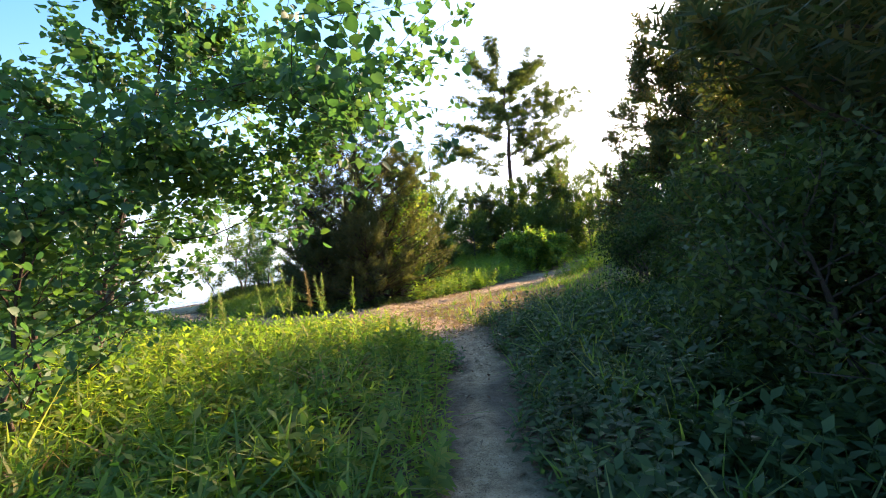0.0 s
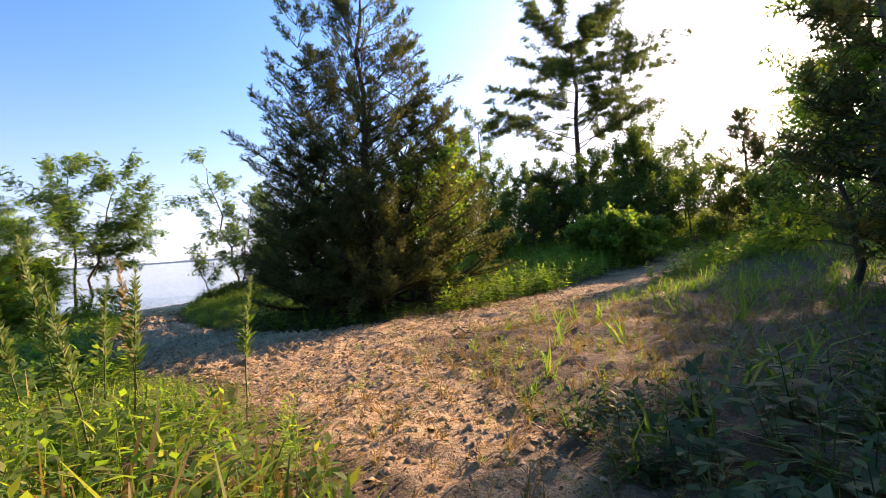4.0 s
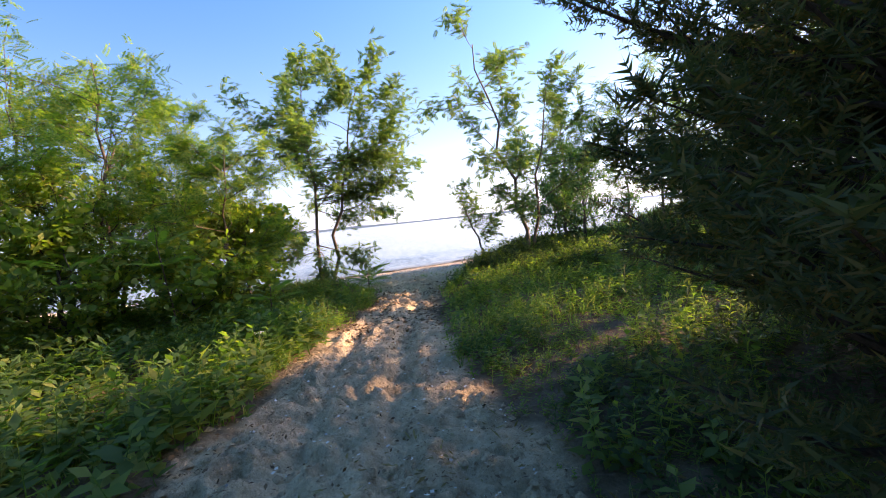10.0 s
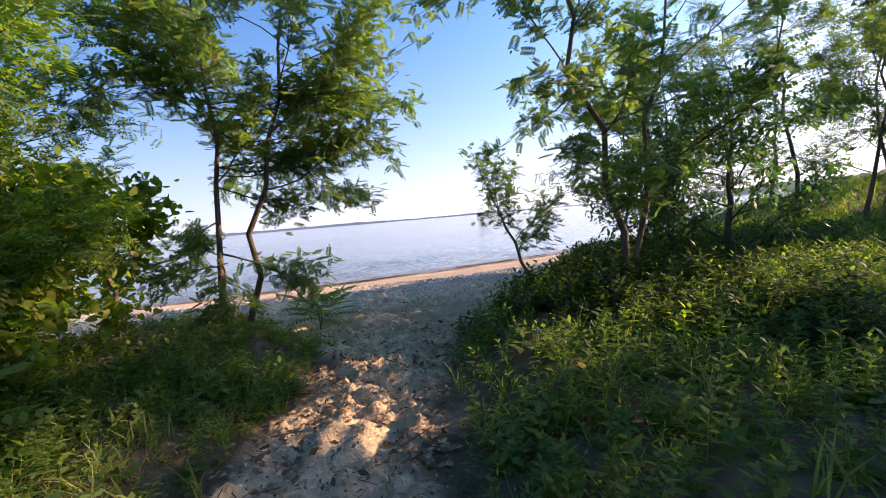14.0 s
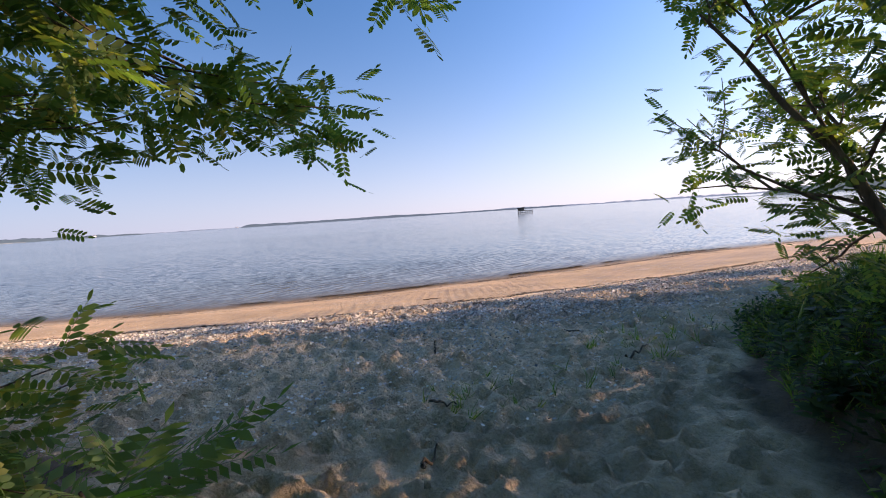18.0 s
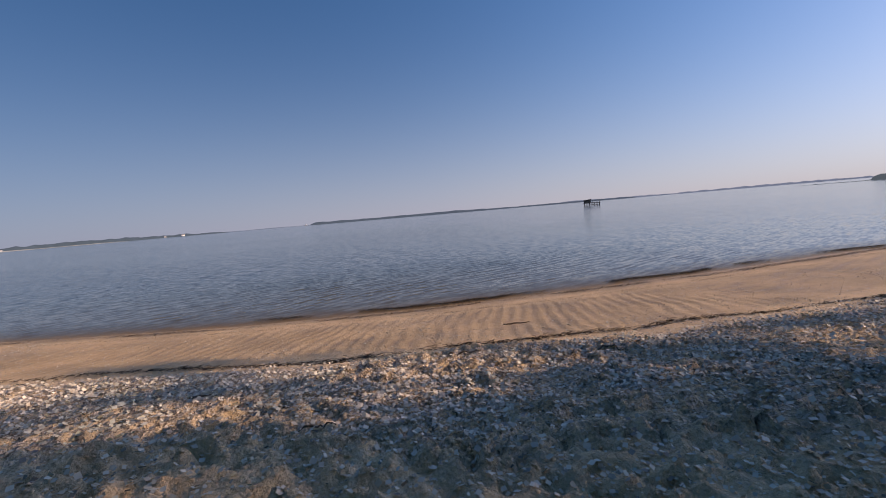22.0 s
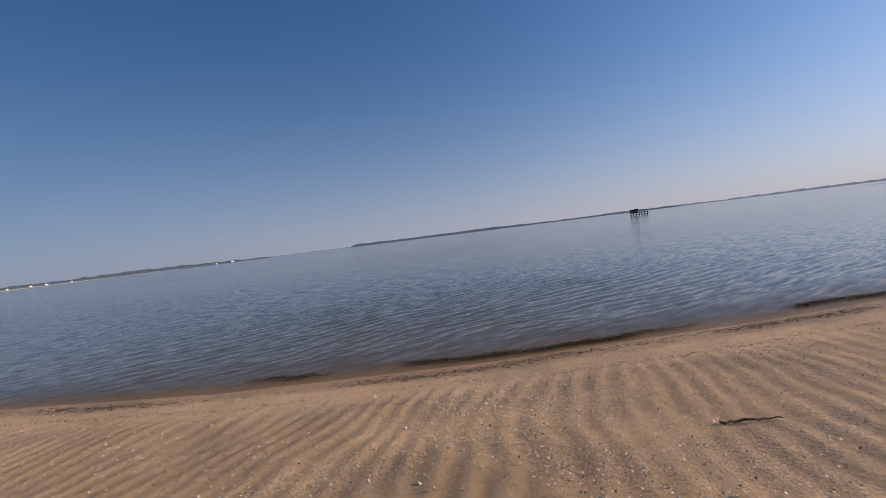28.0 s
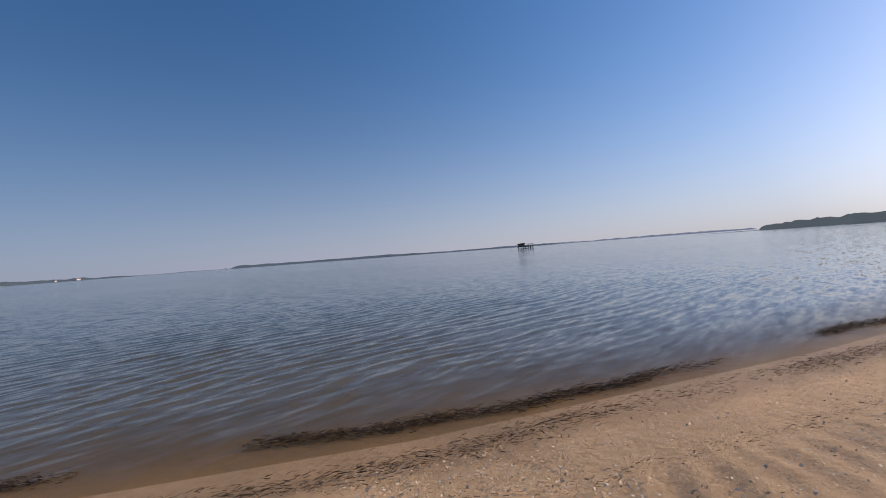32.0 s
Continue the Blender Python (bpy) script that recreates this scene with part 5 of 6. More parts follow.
# pines and woods beyond the track
pine("pine_tree", gz(6.1, 36.0), 13.0, "tall crooked pine with an open crown behind the track", 111, 0.40, 6.0, 27, 26)
for x_, y_, t_, s_ in ((23.0, 35.0, 13.0, 113), (24.0, 30.0, 12.0, 115)):
    pine("pine_tree", gz(x_, y_), t_, "tall pine in the woods behind the track", s_, 0.58, 2.8)
for x_, y_, t_, r_, s_ in ((2.2, 33.0, 4.4, 2.0, 121), (9.6, 33.5, 5.2, 2.4, 122), (17.5, 26.5, 6.5, 2.4, 123), (16.5, 29.0, 7.0, 2.6, 124), (15.0, 22.5, 7.5, 2.8, 125), (-0.5, 31.5, 4.0, 1.9, 126)) + (
                           (20.0, 24.0, 8.0, 2.8, 127), (10.5, 18.6, 8.0, 2.5, 128), (-3.6, 33.5, 4.4, 1.7, 129), (4.4, 30.6, 3.4, 1.8, 130), (8.2, 40.0, 5.0, 2.4, 131), (0.2, 39.0, 5.0, 2.3, 132), (24.0, 40.0, 8.0, 3.0, 133), (13.5, 14.5, 8.5, 2.8, 134), (12.5, 7.5, 8.5, 2.8, 135), (11.0, 1.0, 8.0, 2.8, 136), (7.5, 31.0, 5.0, 2.2, 137), (12.5, 34.5, 5.0, 2.2, 138), (18.0, 33.0, 7.5, 2.8, 139), (22.0, 27.0, 8.0, 2.8, 140), (4.0, 35.5, 4.6, 2.2, 144), (10.5, 37.0, 7.5, 2.6, 145), (6.0, 33.0, 5.0, 2.2, 146)):
    simple_tree("oak_tree", gz(x_, y_), t_, r_, "sunlit broadleaf tree at the edge of the woods", s_, WOOD_DIMMED_LEAF, DIAMOND, 0.17, 7, 16, 0.15, 0.45, BARK_GREY, (0.2, 0.1), 6, group="woodland trees")
for x_, y_, t_, s_ in ((8.6, 32.5, 6.0, 25), (3.2, 31.5, 4.2, 26), (13.5, 30.5, 7.0, 27)):
    cedar("red_cedar", gz(x_, y_), t_, 1.9, "dark cedar at the edge of the woods beyond the track", s_, 16, 7, 24, 0.5, 0.3)
simple_tree("oak_tree", gz(6.2, 14.0), 3.8, 1.2, "sunlit young broadleaf tree in front of the dark cedars", 188, BROAD_LEAF, DIAMOND, 0.12, 7, 16, 0.12, 0.45, BARK_GREY, (0.2, 0.1), 6)
for x_, y_, t_, r_, s_ in ((5.0, 23.6, 1.5, 1.1, 141), (5.9, 24.4, 1.4, 1.0, 142), (4.0, 24.6, 1.3, 0.9, 143)):
    simple_tree("vine_bush", gz(x_, y_), t_, r_, "rounded bush smothered in climbing vines beyond the track", s_, BROAD_LEAF, HEART, 0.12, 6, 18, 0.05, 0.7, BARK_GREY, (0, 0), 6, group="vine bushes", category="bush")
for x_, y_, t_, r_, s_ in ((8.0, 28.0, 2.4, 1.6, 151), (12.0, 24.5, 2.6, 1.7, 152), (2.0, 28.0, 2.4, 1.6, 153), (-2.5, 27.5, 2.2, 1.6, 154), (15.5, 26.0, 2.8, 1.8, 155), (9.2, 21.0, 2.0, 1.3, 156), (10.5, 15.2, 2.6, 1.6, 157), (0.0, 24.5, 1.6, 1.2, 158), (-5.5, 30.0, 2.2, 1.6, 159), (6.5, 31.5, 3.0, 1.9, 160), (18.5, 20.0, 3.0, 2.0, 161), (3.2, 30.0, 2.6, 1.9, 162), (5.4, 28.6, 2.4, 1.8, 163), (7.4, 30.2, 3.0, 1.9, 164), (9.4, 31.4, 3.2, 2.0, 165), (11.4, 33.0, 3.2, 2.0, 166), (9.6, 28.4, 2.6, 1.8, 167), (12.4, 30.5, 3.0, 1.9, 168), (1.0, 30.2, 2.4, 1.8, 169)):
    simple_tree("shrub", gz(x_, y_), t_, r_, "leafy undergrowth shrub at the edge of the woods", s_, WOOD_DIMMED_LEAF, DIAMOND, 0.13, 8, 16, 0.05, 0.6, BARK_GREY, (0, 0), 5, group="undergrowth", category="shrub")

for x_, y_, t_, r_, s_ in ((-7.0, 38.5, 7.3, 2.6, 171), (-4.4, 41.5, 8.2, 2.8, 172), (-2.0, 37.0, 4.8, 2.3, 174), (-2.8, 45.0, 9.5, 2.3, 175), (-1.0, 44.5, 10.0, 3.0, 176), (-3.5, 47.5, 10.0, 3.0, 179)):
    simple_tree("bluff_tree", gz(x_, y_), t_, r_, "tall leafy tree in the wood along the bluff", s_, WOOD_DIMMED_LEAF, DIAMOND, 0.2, 9, 18, 0.12, 0.45, BARK_GREY, (0.2, 0.1), 6, group="wood on the bluff")

simple_tree("climbing_vine", gz(-1.7, 16.9), 3.6, 1.6, "yellow-green vine climbing the sunny side of the cedar", 181, BROAD_LEAF, HEART, 0.09, 4, 14, 0.1, 0.6, BARK_GREY, (0.3, 0.4), 5, category="vine")

# ---- low growth: grass and weeds ----


def field(seed, n, box_, test):
    """Random places in a box that pass a test."""
    r = np.random.default_rng(seed)
    x, y = r.uniform(box_[0], box_[1], n), r.uniform(box_[2], box_[3], n)
    ok = test(x, y) > r.uniform(0, 1, n)
    return x[ok], y[ok], r


def grown(x, y):
    """How freely plants grow: none on the path and the beach."""
    p = path_clear(x, y)
    e = beach_edge(y)
    wob = 0.35 * value_noise(x, y, 0.9, 77)
    return step(p + 0.3 * wob, 0.05, 0.35) * step(x - e + wob, -0.1, 0.5)


CEDAR_SPOT = (-3.2, 17.0)


def under_cedar(x, y):
    return np.hypot(x - CEDAR_SPOT[0], y - CEDAR_SPOT[1]) < 2.2


def cedar_low(x, y):
    """Plants stay low in the cedar's shade."""
    return 0.4 + 0.6 * step(np.hypot(x - CEDAR_SPOT[0], y - CEDAR_SPOT[1]), 3.4, 5.2)


def dry_apron(x, y):
    """The thin, dry ground round the junction."""
    return np.clip(1.3 * np.exp(-((x - 2.4) ** 2 / 14.0 + (y - 10.8) ** 2 / 11.0)), 0, 1)


def plant_stuff(name, label, mat, templates, x, y, r, size, lean=0.25, sink=0.02):
    z = surface(x, y) - sink
    pos = np.stack([x, y, z], -1)
    pieces = []
    pick = r.integers(0, len(templates), len(x))
    for k, (tv, tf) in enumerate(templates):
        m = pick == k
        if not m.any():
            continue
        n = int(m.sum())
        ahead = np.array([0, 0, 1.0]) + r.normal(0, lean, (n, 3)) * np.array([1, 1, 0])
        a = r.uniform(0, 6.283, n)
        up = np.stack([np.cos(a), np.sin(a), 0 * a], -1)
        pieces.append(spread(tv, tf, pos[m], ahead, up, size[m] if np.ndim(size) else size))
    return flat(name, mesh_np(name, *join(pieces), mat), label, "grass" if "grass" in name else "weeds", "stuff")


# grass on the bank right of the sandy track
x, y, r = field(201, 8500, (-14.2, 6, 14.5, 31), lambda x, y: grown(x, y) * (y > 15.2 - 0.5 * x - 6) * (1 - 0.9 * under_cedar(x, y)) * np.where(x > -2, 0.5, 1) * np.exp(-np.clip(y - 24, 0, 20) / 7))
plant_stuff("bank_grass", "thick green grass on the bank beside the path", GRASS_BLADE, GRASSES, x, y, r, r.uniform(0.14, 0.34, len(x)) * cedar_low(x, y))
x, y, r = field(202, 17000, (-14, -3, 15, 28), lambda x, y: grown(x, y) * (1 - under_cedar(x, y)) * (0.35 + 0.65 * step(value_noise(x, y, 1.4, 81), -0.3, 0.3)))
plant_stuff("bank_weeds", "leafy green weeds among the bank grass", BANK_SHADED_LEAF, WEEDS + BROAD_WEEDS, x, y, r, r.uniform(0.16, 0.36, len(x)) * cedar_low(x, y))
# left of the sandy track
x, y, r = field(203, 4500, (-17.5, -5.5, 7.5, 22), lambda x, y: grown(x, y) * (y < 13.5 - 0.9 * (x + 6) + 1.5))
plant_stuff("verge_grass", "grass on the verge beside the sandy track", GRASS_BLADE, GRASSES, x, y, r, r.uniform(0.12, 0.26, len(x)))
x, y, r = field(204, 12000, (-17.5, -4.5, 7.0, 22), lambda x, y: grown(x, y) * (y < 13.5 - 0.9 * (x + 6) + 1.5) * (0.3 + 0.7 * step(value_noise(x, y, 1.2, 82), -0.3, 0.3)))
plant_stuff("verge_weeds", "dense leafy weeds beside the sandy track", BANK_SHADED_LEAF, BROAD_WEEDS, x, y, r, r.uniform(0.25, 0.62, len(x)) * (1 - 0.6 * step(y, 16.5, 18.5)))
# the sunlit weeds left of the first stretch
x, y, r = field(205, 9000, (-11, 1, 0.6, 11), lambda x, y: grown(x, y) * (1 - 0.85 * dry_apron(x, y)) * (x < 0.3 + 0 * y))
plant_stuff("meadow_weeds", "sunlit yellow-green weeds beside the narrow path", WEED_LEAF, WEEDS + BROAD_WEEDS[2:], x, y, r, r.uniform(0.28, 0.6, len(x)) * (1 - 0.4 * np.exp(-path_clear(x, y) / 0.6)) * (1 - 0.5 * step(y, 7.5, 9.5)))
x, y, r = field(206, 2000, (-11, 1, 0.6, 11.5), lambda x, y: grown(x, y) * (1 - 0.5 * dry_apron(x, y)) * (x < 0.3 + 0 * y))
plant_stuff("meadow_grass", "tall sunlit grass among the weeds", GRASS_BLADE, GRASSES, x, y, r, r.uniform(0.3, 0.7, len(x)) * (1 - 0.4 * np.exp(-path_clear(x, y) / 0.6)) * (1 - 0.5 * step(y, 7.5, 9.5)))
x, y, r = field(217, 900, (-9, 0.4, 0.8, 9), lambda x, y: grown(x, y) * step(value_noise(x, y, 1.3, 83), -0.2, 0.5))
plant_stuff("dead_grass", "brown dead stalks and grass among the sunlit weeds", DRY_GRASS, GRASSES, x, y, r, r.uniform(0.3, 0.6, len(x)), 0.45)
# right of the first stretch, in shade
x, y, r = field(207, 1700, (0, 8, 0.6, 13), lambda x, y: grown(x, y) * (1 - 0.96 * dry_apron(x, y)))
plant_stuff("shade_grass", "long grass in the shade beside the narrow path", GRASS_BLADE, GRASSES, x, y, r, r.uniform(0.3, 0.65, len(x)) * (1 - 0.45 * np.exp(-path_clear(x, y) / 0.6)))
# weeds in the darkened leaf, which carries the shade in its colour
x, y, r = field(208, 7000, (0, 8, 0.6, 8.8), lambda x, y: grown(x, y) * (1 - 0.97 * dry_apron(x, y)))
plant_stuff("shade_weeds", "broad-leaved weeds beside the path with shade painted into their colour", SHADE_PAINTED_LEAF, BROAD_WEEDS, x, y, r, r.uniform(0.22, 0.5, len(x)) * (1 - 0.45 * np.exp(-path_clear(x, y) / 0.6)))
# dry grass and sparse tufts on the open dirt
x, y, r = field(209, 9000, (-6, 7, 7.5, 17.5), lambda x, y: (dry_apron(x, y) * 0.9 + 0.10 * np.exp(-path_clear(x, y) ** 2 / 0.3)) * (path_clear(x, y) > -0.6))
plant_stuff("dry_grass", "dry straw-coloured grass on the open dirt", DRY_GRASS, GRASSES, x, y, r, r.uniform(0.06, 0.2, len(x)), 0.5)
x, y, r = field(210, 2500, (-6, 7, 7.0, 16), lambda x, y: (dry_apron(x, y) * 0.7 + 0.06) * (path_clear(x, y) > -0.9))
plant_stuff("sparse_grass", "sparse green tufts on the open dirt", GRASS_BLADE, GRASSES, x, y, r, r.uniform(0.04, 0.15, len(x)), 0.4)
x, y, r = field(215, 1500, (-7, 5, 8.0, 16), lambda x, y: (dry_apron(x, y) * 0.5 + 0.25 * np.exp(-path_clear(x, y) ** 2 / 0.1)))
plant_stuff("low_weeds", "small leafy weeds on the open dirt", WEED_LEAF, WEEDS, x, y, r, r.uniform(0.05, 0.2, len(x)), 0.4)
# weeds beyond the track
x, y, r = field(211, 7500, (-2, 16, 15.5, 33), lambda x, y: grown(x, y) * (1 - under_cedar(x, y)) * (y > 15.4 + 0.55 * x))
plant_stuff("far_weeds", "sunlit yellow-green weeds beyond the track", WEED_LEAF, WEEDS, x, y, r, r.uniform(0.4, 0.8, len(x)))
x, y, r = field(212, 4500, (2, 18, 10, 28), lambda x, y: grown(x, y) * (y < 16 + 0.6 * x) * (1 - 0.95 * dry_apron(x, y)))
plant_stuff("near_track_grass", "grass on the near side of the track", GRASS_BLADE, GRASSES, x, y, r, r.uniform(0.22, 0.45, len(x)) * (1 - 0.6 * dry_apron(x, y)))
# scrub at the cedar's foot
x, y, r = field(213, 1800, (-7.5, 0.5, 13.5, 20), lambda x, y: grown(x, y) * (np.abs(np.hypot(x + 3.2, y - 17) - 2.9) < 0.6))
plant_stuff("cedar_foot_weeds", "leafy weeds round the foot of the cedar", BROAD_LEAF, WEEDS, x, y, r, r.uniform(0.2, 0.5, len(x)))
# dark-leaved weeds added to stand in for deep shade under the cedar
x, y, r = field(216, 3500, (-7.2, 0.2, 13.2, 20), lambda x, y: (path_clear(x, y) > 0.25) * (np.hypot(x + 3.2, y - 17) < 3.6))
plant_stuff("cedar_shade_weeds", "low weeds under the cedar, coloured dark for its shade", THICKET_SHADED_LEAF, WEEDS, x, y, r, r.uniform(0.12, 0.32, len(x)))
# tufts on the upper beach
x, y, r = field(214, 260, (-15.6, -13.2, 23, 27.5), lambda x, y: step(beach_edge(y) - x, -0.2, 0.1) * step(x - beach_edge(y), -1.5, -0.3))
plant_stuff("beach_grass", "small green tufts at the top of the beach", GRASS_BLADE, GRASSES, x, y, r, r.uniform(0.08, 0.24, len(x)), 0.6)

# leaf litter on the path edges and under the trees
x, y, r = field(221, 14000, (-15, 6, 1, 21), lambda x, y: np.where(np.abs(path_clear(x, y)) < 0.45, 0.6, 0.12) * (1 - step(beach_edge(y) - x, -0.3, 0.2)) + 0.5 * under_cedar(x, y) + 0.5 * dry_apron(x, y))
a = r.uniform(0, 6.283, len(x))
v, f = spread(*DIAMOND, np.stack([x, y, surface(x, y) + 0.015 + 0.02 * r.uniform(0, 1, len(x))], -1), np.stack([np.cos(a), np.sin(a), r.normal(0, 0.3, len(x))], -1), np.array([0, 0, 1.0]) + r.normal(0, 0.35, (len(x), 3)), r.uniform(0.025, 0.075, len(x)))
flat("leaf_litter", mesh_np("leaf_litter", v, f, LITTER), "dry brown fallen leaves on the dirt", "leaf litter", "stuff")

x, y, r = field(222, 52000, (-14.5, 5.5, 6, 22), lambda x, y: (path_clear(x, y) < 0.25) * (0.25 + 0.75 * step(value_noise(x, y, 0.5, 95), -0.2, 0.4)) * (x > beach_edge(y)))
a = r.uniform(0, 6.283, len(x))
v, f = spread(*DIAMOND, np.stack([x, y, surface(x, y) + 0.012 + 0.03 * r.uniform(0, 1, len(x))], -1), np.stack([np.cos(a), np.sin(a), r.normal(0, 0.4, len(x))], -1), np.array([0, 0, 1.0]) + r.normal(0, 0.5, (len(x), 3)), r.uniform(0.012, 0.05, len(x)))
flat("trodden_litter", mesh_np("trodden_litter", v, f, LITTER), "crumbled brown leaf bits trodden into the dirt", "leaf litter", "stuff")
x, y, r = field(228, 46000, (-7.5, 6, 7, 17.5), lambda x, y: (path_clear(x, y) < 0.6) * (0.15 + 0.85 * step(value_noise(x, y, 0.7, 98), -0.1, 0.5)) * (0.4 + 0.6 * dry_apron(x, y)))
a = r.uniform(0, 6.283, len(x))
v, f = spread(*LANCE, np.stack([x, y, surface(x, y) + 0.01 + 0.03 * r.uniform(0, 1, len(x))], -1), np.stack([np.cos(a), np.sin(a), r.normal(0.15, 0.35, len(x))], -1), np.array([0, 0, 1.0]) + r.normal(0, 0.5, (len(x), 3)), r.uniform(0.03, 0.10, len(x)))
flat("straw_bits", mesh_np("straw_bits", v, f, DRY_GRASS), "dry straw and grass bits lying on the dirt", "straw", "stuff")
x, y, r = field(229, 5000, (-7.5, 6, 7, 17.5), lambda x, y: (path_clear(x, y) < 0.4) * step(value_noise(x, y, 0.9, 99), 0.05, 0.5))
plant_stuff("seedling_grass", "thin patches of short grass on the open dirt", GRASS_BLADE, [grass_tuft(4, 2.2, 7)], x, y, r, r.uniform(0.03, 0.09, len(x)), 0.6)
# grass over the bluff
x, y, r = field(223, 4000, (-14, 4, 24, 42), lambda x, y: grown(x, y) * step(x + 0.8 * (y - 24), -9.5, -8.0))
plant_stuff("bluff_grass", "long grass over the crest of the bluff", GRASS_BLADE, GRASSES, x, y, r, r.uniform(0.3, 0.55, len(x)))

x, y, r = field(224, 2600, (3, 24, 25, 46), lambda x, y: grown(x, y))
plant_stuff("woodland_weeds", "weeds covering the ground under the woods", WEED_LEAF, WEEDS, x, y, r, r.uniform(0.4, 0.7, len(x)))

# the bank's shade is painted in by the darkened thicket leaf
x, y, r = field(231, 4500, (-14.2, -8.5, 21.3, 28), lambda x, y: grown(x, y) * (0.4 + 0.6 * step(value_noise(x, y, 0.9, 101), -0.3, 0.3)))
plant_stuff("bank_edge_weeds", "leafy weeds along the edge of the bank, coloured dark for shade", THICKET_SHADED_LEAF, BROAD_WEEDS, x, y, r, r.uniform(0.15, 0.42, len(x)))

# clods, pebbles and twigs on the bare ground
CLOD = (np.array([(1, 0, 0), (0, 1, 0), (-1, 0, 0), (0, -1, 0), (0.1, 0.05, 0.75), (0, 0, -0.5)]), np.array([(0, 1, 4), (1, 2, 4), (2, 3, 4), (3, 0, 4)]))


def clods(name, label, mat, x, y, r, lo, hi):
    a = r.uniform(0, 6.283, len(x))
    v, f = spread(*CLOD, np.stack([x, y, surface(x, y) + 0.004], -1), np.stack([np.cos(a), np.sin(a), r.normal(0, 0.2, len(x))], -1), np.array([0, 0, 1.0]) + r.normal(0, 0.25, (len(x), 3)), lo + (hi - lo) * r.uniform(0, 1, len(x)) ** 2.5)
    v += r.normal(0, 0.15 * lo, v.shape)
    flat(name, mesh_np(name, v, f, mat), label, "clods", "stuff")


x, y, r = field(225, 52000, (-14.5, 5.5, 5, 22.5), lambda x, y: (path_clear(x, y) < 0.15) * (0.3 + 0.7 * step(value_noise(x, y, 0.6, 96), -0.3, 0.4)) * (x > beach_edge(y) - 0.5))
clods("dirt_clods", "small clods and pebbles on the trodden dirt", CLOD_DIRT, x, y, r, 0.008, 0.048)
x, y, r = field(226, 34000, (-20, -12.5, 20.5, 31), lambda x, y: (inland(x, y) > 5.5) * (x < beach_edge(y) + 0.3) * (0.3 + 0.7 * step(value_noise(x, y, 0.7, 97), -0.3, 0.4)))
clods("sand_clods", "small lumps of kicked-up sand", CLOD_SAND, x, y, r, 0.008, 0.03)
TWIG = (np.array([(0, 0.03, 0), (1, 0.02, 0.03), (1, -0.02, 0.03), (0, -0.03, 0)]), np.array([(0, 1, 2, 3)]))
x, y, r = field(227, 9000, (-15, 4, 8, 22.5), lambda x, y: np.where((x < -10.2) & (y > 17.6), 1.0, 0.12) * np.exp(-(path_clear(x, y) - 0.05) ** 2 / 0.10) * (x > beach_edge(y) - 0.6))
a = r.uniform(0, 6.283, len(x))
v, f = spread(*TWIG, np.stack([x, y, surface(x, y) + 0.02 + 0.03 * r.uniform(0, 1, len(x))], -1), np.stack([np.cos(a), np.sin(a), r.normal(0, 0.1, len(x))], -1), np.array([0, 0, 1.0]) + r.normal(0, 0.3, (len(x), 3)), r.uniform(0.06, 0.28, len(x)))
flat("twig_litter", mesh_np("twig_litter", v, f, DRIFT), "dry broken twigs and stalks along the path", "twigs", "stuff")

x, y, r = field(230, 7000, (-14.6, -9.5, 17.0, 22.3), lambda x, y: np.exp(-(path_clear(x, y) + 0.15) ** 2 / 0.12) * (x > beach_edge(y) - 0.4) * (0.3 + 0.7 * step(value_noise(x, y, 0.6, 100), -0.3, 0.3)))
a = r.uniform(0, 6.283, len(x))
v, f = spread(*DIAMOND, np.stack([x, y, surface(x, y) + 0.015 + 0.04 * r.uniform(0, 1, len(x))], -1), np.stack([np.cos(a), np.sin(a), r.normal(0, 0.3, len(x))], -1), np.array([0, 0, 1.0]) + r.normal(0, 0.5, (len(x), 3)), r.uniform(0.03, 0.10, len(x)))
flat("path_end_litter", mesh_np("path_end_litter", v, f, LITTER), "brown fallen leaves where the path meets the beach", "leaf litter", "stuff")

# ---- shells on the beach ----
CHIP = (np.array([(0, 0, 0.0), (0.45, 0.5, 0.16), (1.0, 0.1, 0.22), (0.5, -0.5, 0.06)]), np.array([(0, 3, 2, 1)]))


def shell_spots(seed, n, lo, hi, ylo, yhi, dense):
    r = np.random.default_rng(seed)
    y = r.uniform(ylo, yhi, n)
    s = r.uniform(lo, hi, n)
    x = np.interp(y, SHORE_Y, SHORE_X) + s / 0.81
    ok = (dense(s, x, y) > r.uniform(0, 1, n)) & (x < beach_edge(y) + 0.2)
    return x[ok], y[ok], r


def shell_layer(name, label, seed, n, lo, hi, ylo, yhi, dense, s0, s1):
    x, y, r = shell_spots(seed, n, lo, hi, ylo, yhi, dense)
    a = r.uniform(0, 6.283, len(x))
    pos = np.stack([x, y, surface(x, y) + 0.012 + 0.012 * r.uniform(0, 1, len(x))], -1)
    v, f = spread(*CHIP, pos, np.stack([np.cos(a), np.sin(a), r.normal(0, 0.25, len(x))], -1), np.array([0, 0, 1.0]) + r.normal(0, 0.4, (len(x), 3)), r.uniform(s0, s1, len(x)))
    flat(name, mesh_np(name, v, f, SHELL), label, "shells", "stuff")


